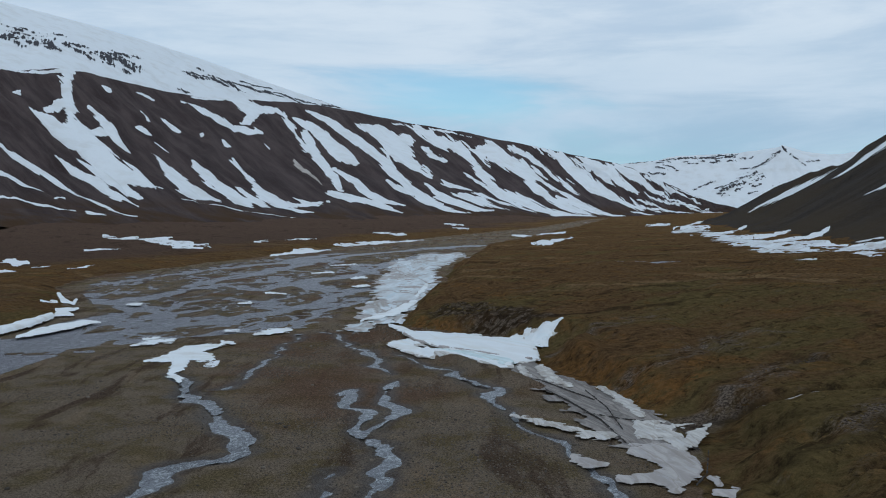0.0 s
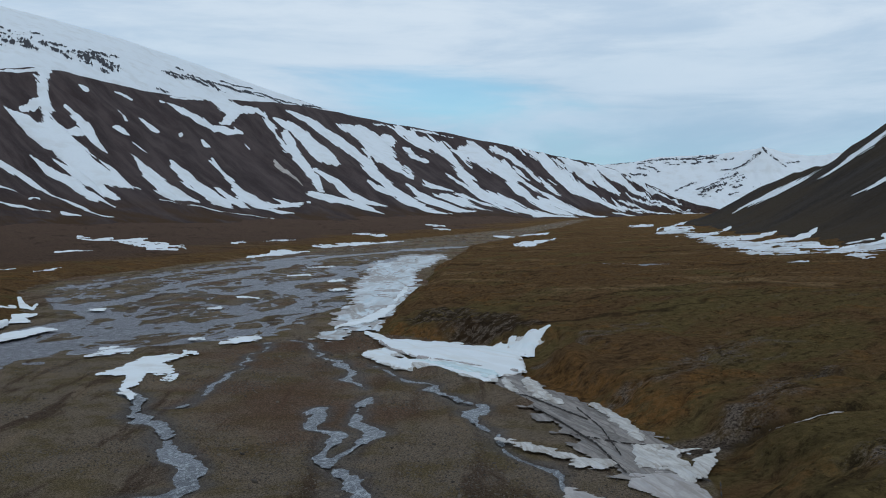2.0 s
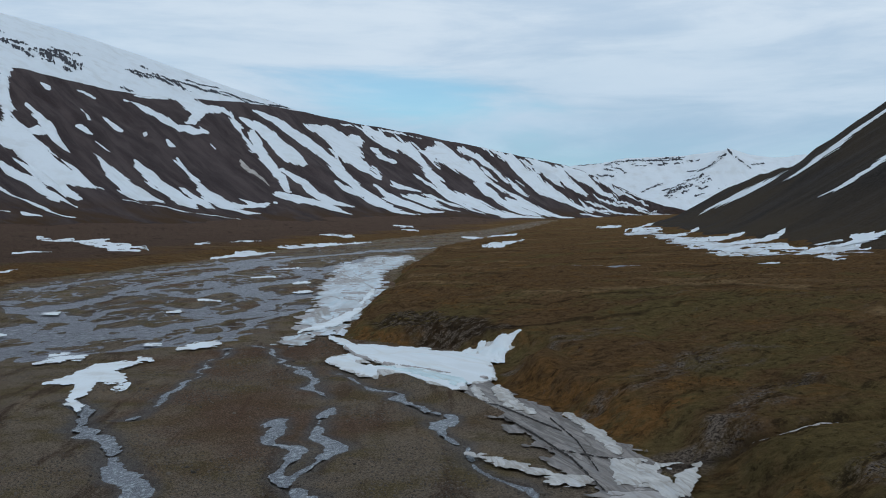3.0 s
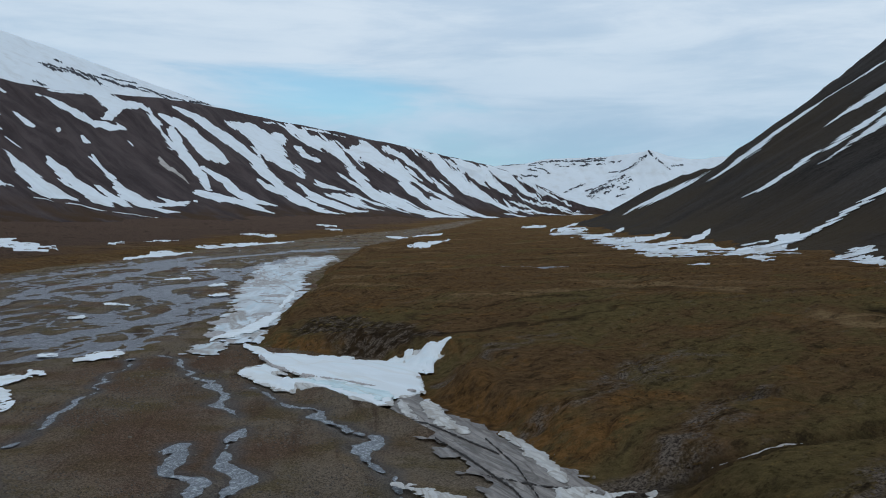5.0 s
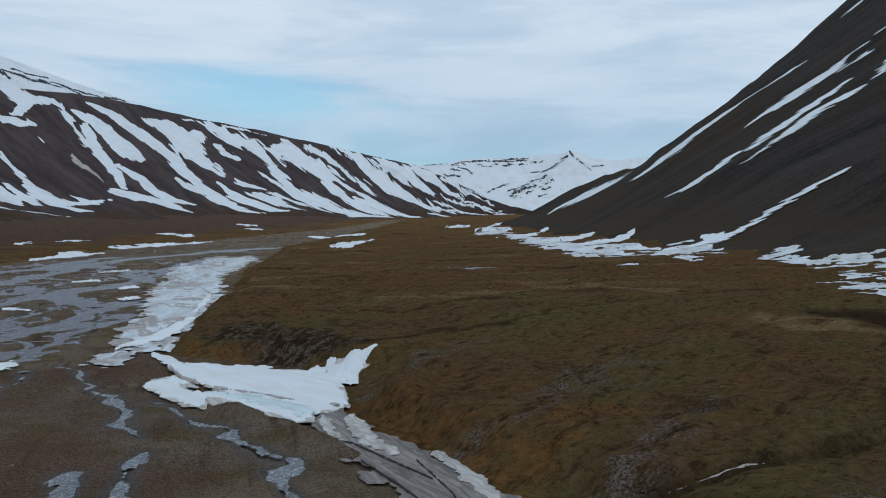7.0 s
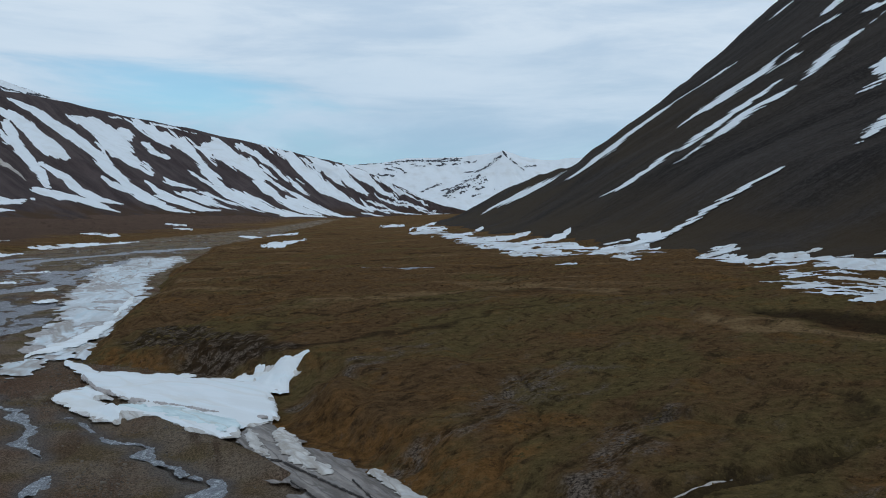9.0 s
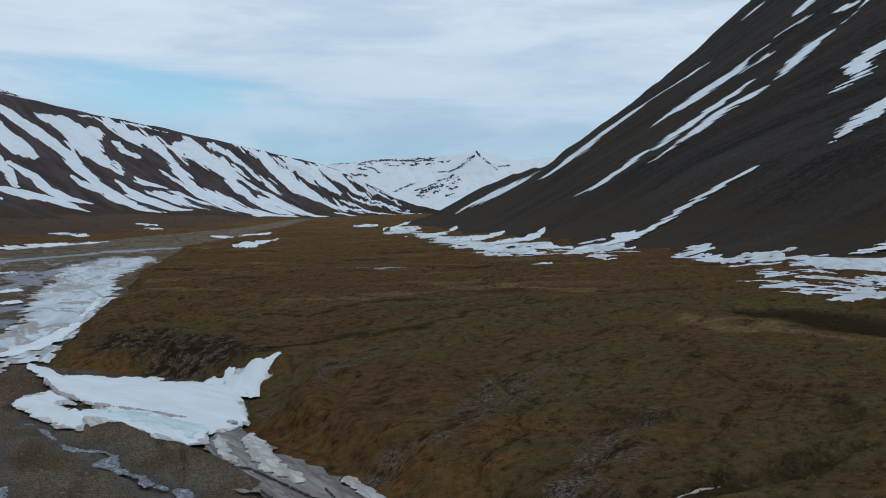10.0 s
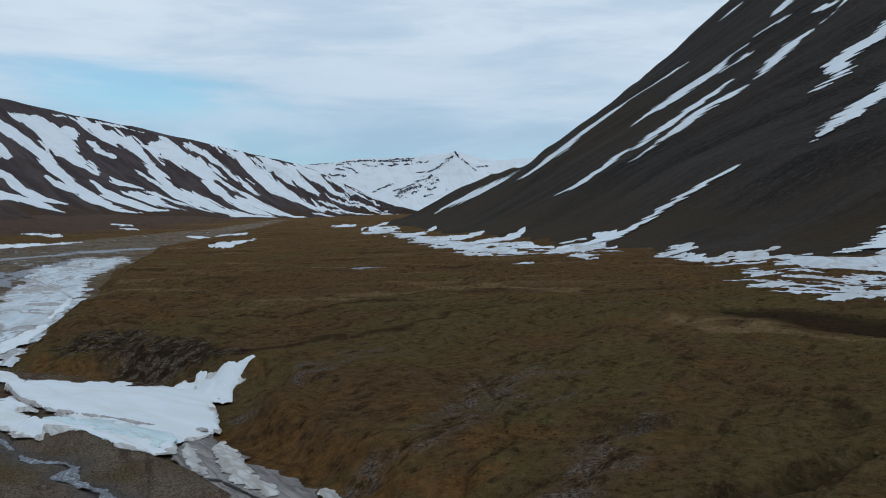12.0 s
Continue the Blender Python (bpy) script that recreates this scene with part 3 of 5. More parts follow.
class Spur:
    """The steep mountain beside the terrace. a: metres up the valley, b: metres out from its toe."""

    length = 1900.0

    def toe(self, a):
        return np.interp(a, (-200, 100, 260, 300, 337, 377, 480, 650, 850, 1000, 1200, 1360, 2000), (280, 215, 152, 134, 108, 74, 33, -4, -40, -62, -90, -100, -140))

    def at(self, a, b):
        x, y = self.toe(a) + b, a + 0.0 * b
        up = np.interp(b, (-60, 0, 15, 30, 60, 100, 160, 216, 293, 355, 462, 700, 900), (-14, 0, 3, 9, 26, 51, 86, 118, 167, 213, 299, 480, 590))
        steep = np.interp(y, (300, 480, 605, 670, 780, 890, 960, 1020), (0.6, 0.65, 0.83, 0.96, 1.08, 1.15, 1.05, 1.0))
        up = np.minimum(up, 38) + np.clip(up - 38, 0, None) * steep
        z = np.interp(y, (200, 377, 480, 650), (14.5, 15.0, 13.2, 14.2)) + 0.006 * np.clip(y - 650, 0, 1100) + up
        end = np.interp(x, (-140, -100, -42, -14, 32, 54, 97, 142, 207, 262, 362, 700), (1450, 1380, 1281, 1232, 1080, 949, 1035, 1110, 1194, 1270, 1380, 1750))
        z = z - 0.55 * np.clip(y - end, 0, 400)
        rib = np.abs(fbm((y + 0.25 * b) / 90, b / 700, 4, 71)) - 0.3
        z = z + step(10, 120, b) * (2.6 * rib + 0.9 * fbm(x / 30, y / 30, 4, 73)) * step(900, 500, y)
        z = z + step(10, 120, b) * (1.6 * rib + 0.7 * fbm(x / 30, y / 30, 4, 73)) * step(500, 900, y)
        return np.stack([x, y, z], -1)


EAST = Spur()
# ---- end of land shape ----


# ---- mesh building ----
def mesh(name, verts, faces, mat, fields=()):
    """A smooth mesh from arrays, with point attributes."""
    me = bpy.data.meshes.new(name)
    verts, faces = np.asarray(verts, np.float32), np.asarray(faces, np.int32)
    n = faces.shape[1]
    me.vertices.add(len(verts)), me.loops.add(faces.size), me.polygons.add(len(faces))
    me.vertices.foreach_set("co", verts.ravel())
    me.loops.foreach_set("vertex_index", faces.ravel())
    me.polygons.foreach_set("loop_start", np.arange(0, faces.size, n, dtype=np.int32))
    me.polygons.foreach_set("use_smooth", np.ones(len(faces), bool))
    for key, value in fields:
        flat = np.asarray(value, np.float32)
        kind = "FLOAT" if flat.ndim == 1 else "FLOAT_VECTOR"
        me.attributes.new(key, kind, "POINT").data.foreach_set("value" if kind == "FLOAT" else "vector", flat.ravel())
    me.update(calc_edges=True)
    me.validate()
    me.materials.append(mat)
    return me


def grid_faces(rows, cols):
    i = np.arange((rows - 1) * (cols - 1))
    i = i // (cols - 1) * cols + i % (cols - 1)
    return np.stack([i, i + 1, i + cols + 1, i + cols], -1)


def cut_grid(points, field, extra=()):
    """Triangles of a grid, cut along the line where the field is zero."""
    rows, cols = field.shape
    quads = grid_faces(rows, cols)
    tris = np.concatenate([quads[:, (0, 1, 2)], quads[:, (0, 2, 3)]])
    f, p = field.ravel(), points.reshape(-1, 3)
    inside = f[tris] > 0
    count = inside.sum(1)
    out, base = [tris[count == 3]], len(p)
    pairs = []
    for n in (1, 2):
        t, s = tris[count == n], inside[count == n]
        lone = np.argmax(s if n == 1 else ~s, 1)
        r = np.arange(len(t))
        a, b, c = t[r, lone], t[r, (lone + 1) % 3], t[r, (lone + 2) % 3]
        pairs.append((n, a, b, c))
    keys = np.concatenate([np.sort(np.stack([a, o], 1), 1) for n, a, b, c in pairs for o in (b, c)])
    code, index = np.unique(keys[:, 0].astype(np.int64) * base + keys[:, 1], return_inverse=True)
    i, j = code // base, code % base
    w = (f[i] / (f[i] - f[j]))[:, None]
    fresh = p[i] * (1 - w) + p[j] * w
    at = 0
    for n, a, b, c in pairs:
        ab, ac = base + index[at : at + len(a)], base + index[at + len(a) : at + 2 * len(a)]
        at += 2 * len(a)
        if n == 1:
            out.append(np.stack([a, ab, ac], 1))
        else:
            out += [np.stack([ab, b, c], 1), np.stack([ab, c, ac], 1)]
    faces = np.concatenate(out)
    used, faces = np.unique(faces, return_inverse=True)
    return np.concatenate([p, fresh])[used], faces.reshape(-1, 3)


def pieces(v, t, least=0.02, most=12):
    """The separate pieces of a cut grid, largest first, without specks."""
    if not len(t):
        return
    label = np.arange(len(v))
    while True:
        low = label[t].min(1)
        fresh = label.copy()
        for n in range(3):
            np.minimum.at(fresh, t[:, n], low)
        fresh = fresh[fresh]
        if np.array_equal(fresh, label):
            break
        label = fresh
    names, number = np.unique(label[t[:, 0]], return_counts=True)
    order = np.argsort(-number)[:most]
    for k in order[number[order] >= max(least * number.max(), 3)]:
        faces = t[label[t[:, 0]] == names[k]]
        used, faces = np.unique(faces, return_inverse=True)
        yield v[used], faces.reshape(-1, 3)


def box_of(nodes, margin):
    n = np.array(nodes, float)
    return (n[:, 0] - n[:, 2]).min() - margin, (n[:, 0] + n[:, 2]).max() + margin, (n[:, 1] - n[:, 2]).min() - margin, (n[:, 1] + n[:, 2]).max() + margin


def part(name, me, parent, label="", kind=""):
    ob = new(name, me)
    ob.parent = parent
    return tagged(ob, label, kind=kind)


def lie_on_ground(name, chains, mat, cell, thick, rough, rag, minus=(), seed=0, rim=1.5, level=None, heading=0.0, stretch=1.0, surface_at=ground, gain=0.6, wide=9.0):
    """A mesh of snow, ice or water along chains of (x, y, half width). heading and stretch: for drifts drawn out one way."""
    c, s = math.cos(radians(heading)), math.sin(radians(heading))

    def turned(chain):
        return [(x * c - y * s, (x * s + y * c) / stretch, r) for x, y, r in chain]

    chains, minus = [turned(n) for n in chains], [turned(n) for n in minus]
    x0, x1, y0, y1 = box_of([n for chain in chains for n in chain], rough * 2 + cell * 2)
    u, v = np.meshgrid(np.arange(x0, x1, cell), np.arange(y0, y1, cell), indexing="ij")
    f = np.max([ribbon(chain, u, v) for chain in chains], 0)
    for hole in minus:
        f = np.minimum(f, -ribbon(hole, u, v))
    f = f + rough * (fbm(u / (rag * (wide if stretch > 1 else 1)), v / rag, 4, seed + 3, gain) + 0.1)
    x, y = u * c + v * stretch * s, v * stretch * c - u * s
    z = surface_at(x, y) if level is None else plain(x, y) + level
    z = z + 0.05 + thick * (1 - np.exp(-np.clip(f, 0, None) / rim)) + 0.12 * min(thick, 1) * fbm(x / 7, y / 7, 3, seed)
    p, t = cut_grid(np.stack([x, y, z], -1), f)
    return [mesh(name, v, faces, mat) for v, faces in pieces(p, t)]


def lie_on_flank(flank, name, nodes, mat, cell, thick, rough, rag, seed=0, field=None, box=None, tall=4.0):
    """The same on a mountain side, in its own metres (along, up)."""
    a0, a1, b0, b1 = box or box_of(nodes, rough * 2 + cell * 2)
    a, b = np.meshgrid(np.arange(a0, a1, cell), np.arange(b0, b1, cell), indexing="ij")
    f = ribbon(nodes, a, b) if field is None else field(a, b)
    across = a - 120 * np.exp(-np.clip(b, 0, None) / 80) if tall > 1 else a
    f = f + rough * (fbm(across / rag, b / (rag * tall), 5, seed + 3, 0.62) - 0.25)
    p = flank.at(a, b)
    p[..., 2] += 0.5 + thick * (1 - np.exp(-np.clip(f, 0, None) / (thick * 2)))
    v, t = cut_grid(p, f)
    return [mesh(name, w, faces, mat, [("flow", np.zeros((len(w), 3)))] if mat is CRAG else ()) for w, faces in pieces(v, t, 0.01, 14)]


# ---- setting ----
def polar_ground():
    """One sheet from under the camera to the horizon, closely meshed where the valley lies."""
    turns = np.radians(np.r_[np.arange(-180, -52, 4), np.arange(-52, 30, 0.1), np.arange(30, 180, 4), 180])
    radii = np.r_[0.0, 12, 25, 40, np.geomspace(55, 700, 500), np.geomspace(710, 4950, 120)]
    r, t = np.meshgrid(radii, turns, indexing="ij")
    x, y = -8 + r * np.sin(t), 30 + r * np.cos(t)
    z = ground(x, y)
    de, dw = x - bank_east(y), bank_west(y) - x
    wob = 2.0 * fbm(x / 14, y / 14, 3, 2) + 1.6 * fbm(x / 5, y / 7, 3, 18)
    tundra = np.maximum(step(-1, 2.5, de + wob + 5.0 * step(236, 222, y)), step(-1, 3, dw + wob))
    wet = np.maximum(0.8 * step(-0.12, 0.0, channel(x, y)), step(-2.5, 0.0, brook(x, y))) * (1 - tundra)
    wet = np.maximum(wet, 0.9 * step(-4, 1, ribbon(SEEP, x, y)))
    # ravine darkened: shade put into the colour where its carving shows too little
    wet = np.maximum(wet, 0.75 * step(-1.8, 0.6, ribbon(RAVINE, x, y) + 0.8 * fbm(x / 2.5, y / 2.5, 3, 151)))
    wet = np.maximum(wet, 0.55 * rill(x, y) * tundra * step(0.0, 0.3, fbm(x / 30, y / 30, 2, 93) + 0.25))
    v = np.stack([x, y, z], -1).reshape(-1, 3)
    # folds without relief: their dark lines are shade put into the wet mask
    wet = np.maximum(wet, 0.75 * zone_of(GULLY_SHADE, x, y, 2.0, 9, 141, 0.7) * tundra)
    zones = [("stony", np.maximum(zone_of(STONY, x, y, 2.6, 5, 101, 1.4), 0.0)), ("slump", zone_of([SLUMP], x, y, 3, 7, 111, 2.5)), ("rust", zone_of(RUST, x, y, 4, 8, 121, 3.0)), ("pale", zone_of(PALE, x, y, 7, 12, 131, 2.5))]
    fields = [("tundra", tundra), ("wet", wet), ("dry", dryness(x, y)), ("bare", bareness(x, y))] + zones
    return mesh("ground", v, grid_faces(*r.shape)[:, ::-1], GROUND, [(key, value.ravel()) for key, value in fields])


tagged(new("ground", polar_ground()), "gravel river plain and brown mossy tundra terrace", "ground", kind="structure")


def water_sheet():
    y = np.r_[np.arange(-60, 700, 8.0), np.geomspace(700, 2400, 60)]
    rows = [np.linspace(bank_west(v) - 6, min(river_edge(v), bank_east(v)) + 12, 24) for v in y]
    x = np.array(rows)
    yy = np.repeat(y[:, None], 24, 1)
    v = np.stack([x, yy, plain(x, yy) + 0.0], -1).reshape(-1, 3)
    return mesh("river", v, grid_faces(*x.shape)[:, ::-1], RIVER)


tagged(new("river", water_sheet()), "shallow grey braided river between gravel bars", "river", kind="structure")


def mountain(name, flank, mat, label, nu, nv, b0, b1, a0=0.0):
    a, b = np.meshgrid(np.linspace(a0, flank.length, nu), np.linspace(b0, b1, nv), indexing="ij")
    v = flank.at(a, b).reshape(-1, 3)
    flow = np.stack([a, b, 0 * a], -1).reshape(-1, 3)
    return tagged(new(name, mesh(name, v, grid_faces(nu, nv), mat, [("flow", flow)])), label, "mountain", kind="structure")


west = mountain("mountain_west", WEST, SCREE_WEST, "dark purple-brown scree mountain streaked with melting snow", 900, 170, -60, 1040)
dome = mountain("mountain_dome", DOME, SNOW, "smooth snow-covered mountain dome behind the dark ridge", 360, 120, -30, 900)
far = mountain("mountain_far", PEAK, SNOW, "distant snowy mountain range with a small pointed summit", 400, 160, -40, 760)
east = mountain("mountain_east", EAST, SCREE_EAST, "steep dark scree mountain rising from the tundra", 800, 260, -40, 820, 0.0)


# ---- snow and crags on the mountains ----
count = [0]


def streak(parent, flank, nodes, mat, cell, thick, rough, rag, name="snow_streak"):
    count[0] += 1
    for me in lie_on_flank(flank, name, nodes, mat, cell, thick + 0.05 * (count[0] % 5), rough, rag, count[0], tall=1.0 if parent is far else 9.0):
        part(name, me, parent)


def streak_west(nodes, mat=SNOW):
    nodes = [(a, b, 1.14 * r) for a, b, r in nodes]
    size = max(n[2] for n in nodes)
    if max(n[0] for n in nodes) < 3045:
        streak(west, WEST, nodes, mat, 1.8, 1.2, 2.0 + 0.14 * size, 10)
    else:
        streak(west, WEST, nodes, mat, 2.0, 1.5, 3.0 + 0.36 * size, 8 + 0.14 * size)


def streak_east(nodes):
    streak(east, EAST, nodes, SNOW, 0.7, 0.4, 1.0 + 0.30 * max(n[2] for n in nodes), 2.6)


def crag_dome(nodes):
    streak(dome, DOME, [(a, b, r * 0.7) for a, b, r in nodes], CRAG, 2.2, 1.2, 15, 6, "rock_outcrop")


def crag_far(nodes):
    streak(far, PEAK, [(a, b, r * 0.62) for a, b, r in nodes], CRAG, 1.8, 1.6, 2.0 + 0.42 * max(n[2] for n in nodes), 7, "rock_outcrop")


streak_west(((2287, 879, 14), (2246, 771, 13), (2227, 719, 14), (2186, 601, 12), (2164, 525, 18), (2150, 444, 32), (2140, 348, 36), (2141, 280, 40), (2156, 226, 29), (2176, 184, 21), (2212, 186, 5)))
streak_west(((2091, 655, 5), (2107, 601, 19), (2122, 531, 32), (2131, 453, 34)))
streak_west(((2139, 633, 11), (2181, 671, 17), (2212, 699, 20)))
streak_west(((2107, 244, 32), (2114, 190, 17), (2121, 126, 7)))
streak_west(((2112, 909, 7), (2166, 885, 7), (2255, 871, 11), (2296, 887, 15)))
streak_west(((2256, 657, 4), (2257, 599, 11), (2247, 511, 15), (2241, 451, 12), (2244, 390, 2)))
streak_west(((2182, 525, 13), (2214, 507, 22)))
streak_west(((1897, 412, 11), (1920, 336, 16), (1944, 266, 15), (1956, 156, 10), (1982, 98, 9), (2004, 36, 9), (2029, 2, 5)))
streak_west(((2010, 344, 2), (2036, 290, 11), (2060, 218, 17), (2061, 130, 15), (2092, 92, 7)))
streak_west(((2066, 356, 3), (2082, 284, 14), (2101, 206, 16), (2112, 162, 9)))
streak_west(((1808, 222, 12), (1835, 182, 14), (1870, 158, 5)))
streak_west(((1753, 110, 4), (1815, 82, 7), (1891, 48, 4)))
streak_west(((1881, 108, 2), (1914, 130, 5)))
streak_west(((1920, 30, 9), (1946, 16, 7)))
streak_west(((2393, 695, 2), (2373, 587, 5)))
streak_west(((2343, 565, 7), (2341, 499, 5)))
streak_west(((2434, 677, 4), (2431, 585, 9)))
streak_west(((2336, 453, 2), (2343, 410, 7)))
streak_west(((2483, 583, 3), (2480, 567, 3)))
streak_west(((2521, 551, 4), (2514, 505, 6)))
streak_west(((2618, 549, 2), (2616, 511, 4)))
streak_west(((2352, 792, 9), (2348, 764, 7)))
streak_west(((2437, 838, 8), (2453, 812, 6)))
streak_west(((2097, 747, 10), (2116, 769, 2)))
streak_west(((2314, 416, 2), (2305, 338, 12), (2292, 246, 26), (2287, 160, 31), (2319, 126, 14), (2328, 106, 3)))
streak_west(((2379, 362, 3), (2374, 280, 14), (2373, 198, 17), (2374, 112, 18), (2376, 80, 5)))
streak_west(((2489, 420, 4), (2483, 344, 8), (2464, 232, 11), (2445, 128, 26), (2475, 108, 19), (2539, 116, 13), (2591, 144, 4)))
streak_west(((2410, 204, 5), (2404, 122, 14), (2410, 86, 9)))
streak_west(((2515, 174, 3), (2529, 134, 10)))
streak_west(((2445, 102, 15), (2476, 60, 12), (2499, 48, 3)))
streak_west(((2229, 126, 3), (2296, 88, 3), (2358, 54, 3), (2441, -23, 2)))
streak_west(((2526, 801, 8), (2551, 761, 13), (2571, 669, 16), (2609, 659, 25), (2626, 623, 17)))
streak_west(((2565, 879, 4), (2638, 889, 14), (2689, 913, 19), (2694, 803, 32), (2747, 837, 19), (2762, 801, 9), (2747, 677, 7), (2728, 569, 9), (2714, 507, 2)))
streak_west(((2684, 775, 17), (2636, 703, 13)))
streak_west(((2818, 827, 4), (2839, 781, 14), (2858, 705, 23), (2877, 631, 28), (2897, 561, 23), (2904, 465, 19), (2875, 316, 26), (2877, 222, 26), (2872, 122, 24), (2893, 72, 8)))
streak_west(((2945, 703, 16), (2982, 731, 45), (3000, 697, 51), (2990, 621, 38), (2975, 555, 30), (2965, 469, 28), (2968, 384, 14), (2962, 316, 2)))
streak_west(((2785, 769, 9), (2792, 705, 16), (2797, 621, 20), (2790, 511, 19), (2787, 440, 20), (2792, 398, 8)))
streak_west(((2772, 669, 7), (2740, 541, 12), (2722, 446, 13), (2704, 330, 13), (2660, 212, 8)))
streak_west(((2732, 388, 7), (2732, 292, 15), (2722, 196, 17), (2738, 126, 19), (2789, 106, 4)))
streak_west(((2634, 200, 18), (2669, 146, 26), (2708, 100, 19), (2742, 42, 4)))
streak_west(((2822, 256, 10), (2834, 220, 21), (2880, 182, 21), (2884, 72, 16), (2932, 42, 4)))
streak_west(((3064, 625, 11), (3060, 541, 12), (3072, 511, 7)))
streak_west(((2997, 318, 6), (2998, 272, 19), (3022, 246, 10)))
streak_west(((2938, 278, 4), (2929, 212, 11), (2935, 134, 21), (2964, 76, 17), (3000, 68, 9)))
streak_west(((2967, 184, 14), (3009, 172, 28), (3022, 112, 18), (3052, 86, 9)))
streak_west(((2649, 442, 3), (2636, 382, 8), (2639, 320, 8), (2641, 272, 2)), DIRTY)
streak_west(((3061, 828, 6), (3121, 832, 39), (3151, 743, 44), (3156, 612, 28), (3147, 495, 19), (3128, 329, 33), (3132, 231, 45), (3151, 101, 37), (3223, 47, 24), (3363, 12, 12),))
streak_west(((3156, 866, 9), (3199, 873, 13), (3236, 835, 7),))
streak_west(((3043, 215, 11), (3080, 136, 11), (3097, 110, 6),))
streak_west(((3287, 819, 18), (3277, 682, 71), (3305, 552, 80), (3309, 441, 44),))
streak_west(((3281, 396, 14), (3255, 253, 35), (3285, 152, 43), (3318, 53, 18),))
streak_west(((3365, 819, 15), (3389, 695, 28), (3404, 571, 24), (3408, 418, 16), (3391, 279, 10),))
streak_west(((3462, 892, 8), (3523, 857, 36), (3523, 692, 54), (3531, 587, 59), (3533, 406, 50), (3566, 285, 43), (3637, 161, 26),))
streak_west(((3320, 495, 7), (3339, 349, 15), (3352, 196, 15), (3397, 110, 12),))
streak_west(((3620, 828, 35), (3678, 765, 81), (3663, 568, 69), (3700, 428, 44), (3764, 349, 24),))
streak_west(((3767, 866, 24), (3790, 708, 62), (3840, 581, 67), (3946, 526, 52), (3965, 453, 22),))
streak_west(((3853, 743, 14), (3991, 876, 38), (4058, 650, 41), (4207, 631, 38),))
streak_west(((4080, 803, 17), (4205, 866, 28),))
streak_west(((3320, 218, 26), (3359, 85, 27), (3428, 34, 25), (3467, 34, 13),))
streak_west(((3512, 358, 18), (3618, 193, 20), (3758, 82, 12),))
streak_west(((3812, 387, 26), (4002, 250, 31), (4194, 199, 19),))
streak_west(((3695, 269, 16), (3825, 133, 13),))
streak_west(((3164, 28, 10), (3272, -17, 7),))
streak_west(((3551, 91, 12), (3708, 2, 11),))
streak_west(((3954, 415, 30), (4134, 206, 26), (4280, 136, 15),))
streak_west(((3678, 164, 16), (3909, 66, 18), (4093, -20, 8),))
streak_west(((4065, 180, 20), (4276, -20, 21),))

streak_east(((854, 89, 6.0), (854, 114, 11.6), (890, 157, 12.0), (900, 196, 10.8), (884, 225, 4.8),))
streak_east(((763, 143, 3.2), (762, 161, 9.6), (768, 188, 8.5), (770, 201, 8.1), (780, 217, 2.5),))
streak_east(((756, 201, 1.8), (757, 219, 4.2),))
streak_east(((785, 220, 2.5), (784, 232, 2.5),))
streak_east(((658, 106, 3.9), (682, 133, 9.4), (694, 156, 7.5), (714, 191, 3.0),))
streak_east(((624, 91, 1.7), (640, 116, 3.7), (660, 145, 7.8), (666, 165, 7.0), (666, 174, 3.5),))
streak_east(((660, 58, 2.0), (650, 68, 7.5), (657, 85, 7.4), (670, 103, 2.7),))
streak_east(((476, 71, 1.4), (479, 62, 3.1), (478, 46, 3.5), (473, 29, 3.0), (466, 13, 4.8), (462, -1, 3.7),))
streak_east(((675, 187, 1.3), (694, 207, 6.6), (715, 229, 7.3), (716, 241, 3.3),))
streak_east(((796, 248, 4.8), (790, 260, 6.2),))
streak_east(((830, 280, 4.9), (837, 293, 6.7), (836, 302, 5.6),))
streak_east(((1166, 386, 9.6), (1170, 397, 7.2),))
streak_east(((720, 252, 1.0), (730, 275, 2.1), (731, 287, 2.5),))
streak_east(((748, 268, 5.6), (742, 271, 4.4),))
streak_east(((572, 163, 2.4), (578, 181, 3.7), (614, 200, 5.2), (623, 221, 9.6), (629, 238, 8.5), (638, 258, 5.9),))
streak_east(((460, 93, 1.3), (474, 116, 4.9), (496, 141, 7.3), (506, 157, 6.6), (530, 184, 3.5),))
streak_east(((346, 1, 1.6), (346, 10, 3.2), (352, 28, 4.3),))
streak_east(((1010, 35, 3.6), (1033, 52, 12.0), (965, 69, 18.0), (928, 85, 7.2),))

crag_dome(((1956, 350, 14), (1986, 380, 23), (2024, 375, 14),))
crag_dome(((2000, 331, 9), (2030, 288, 17),))
crag_dome(((1972, 478, 9), (2005, 456, 10),))
crag_dome(((2052, 342, 27), (2098, 331, 23), (2147, 288, 19),))
crag_dome(((2087, 380, 14), (2131, 323, 14),))
crag_dome(((2098, 472, 13), (2117, 491, 9), (2131, 396, 7),))
crag_dome(((2169, 375, 15), (2210, 337, 26), (2260, 291, 14),))
crag_dome(((2199, 396, 14), (2238, 410, 12),))
crag_dome(((2257, 369, 15), (2309, 342, 28), (2334, 283, 12),))
crag_dome(((2328, 407, 23), (2372, 367, 28), (2424, 291, 12),))
crag_dome(((2276, 394, 13), (2339, 426, 17), (2438, 342, 10),))
crag_dome(((2630, 432, 14), (2668, 394, 28), (2723, 394, 28),))
crag_dome(((2687, 440, 28), (2772, 426, 28), (2832, 356, 28),))
crag_dome(((2780, 472, 28), (2873, 410, 28), (2912, 293, 18),))
crag_dome(((2865, 445, 28), (2972, 421, 28), (3081, 375, 28),))
crag_dome(((2977, 437, 28), (3103, 394, 28), (3164, 350, 28),))
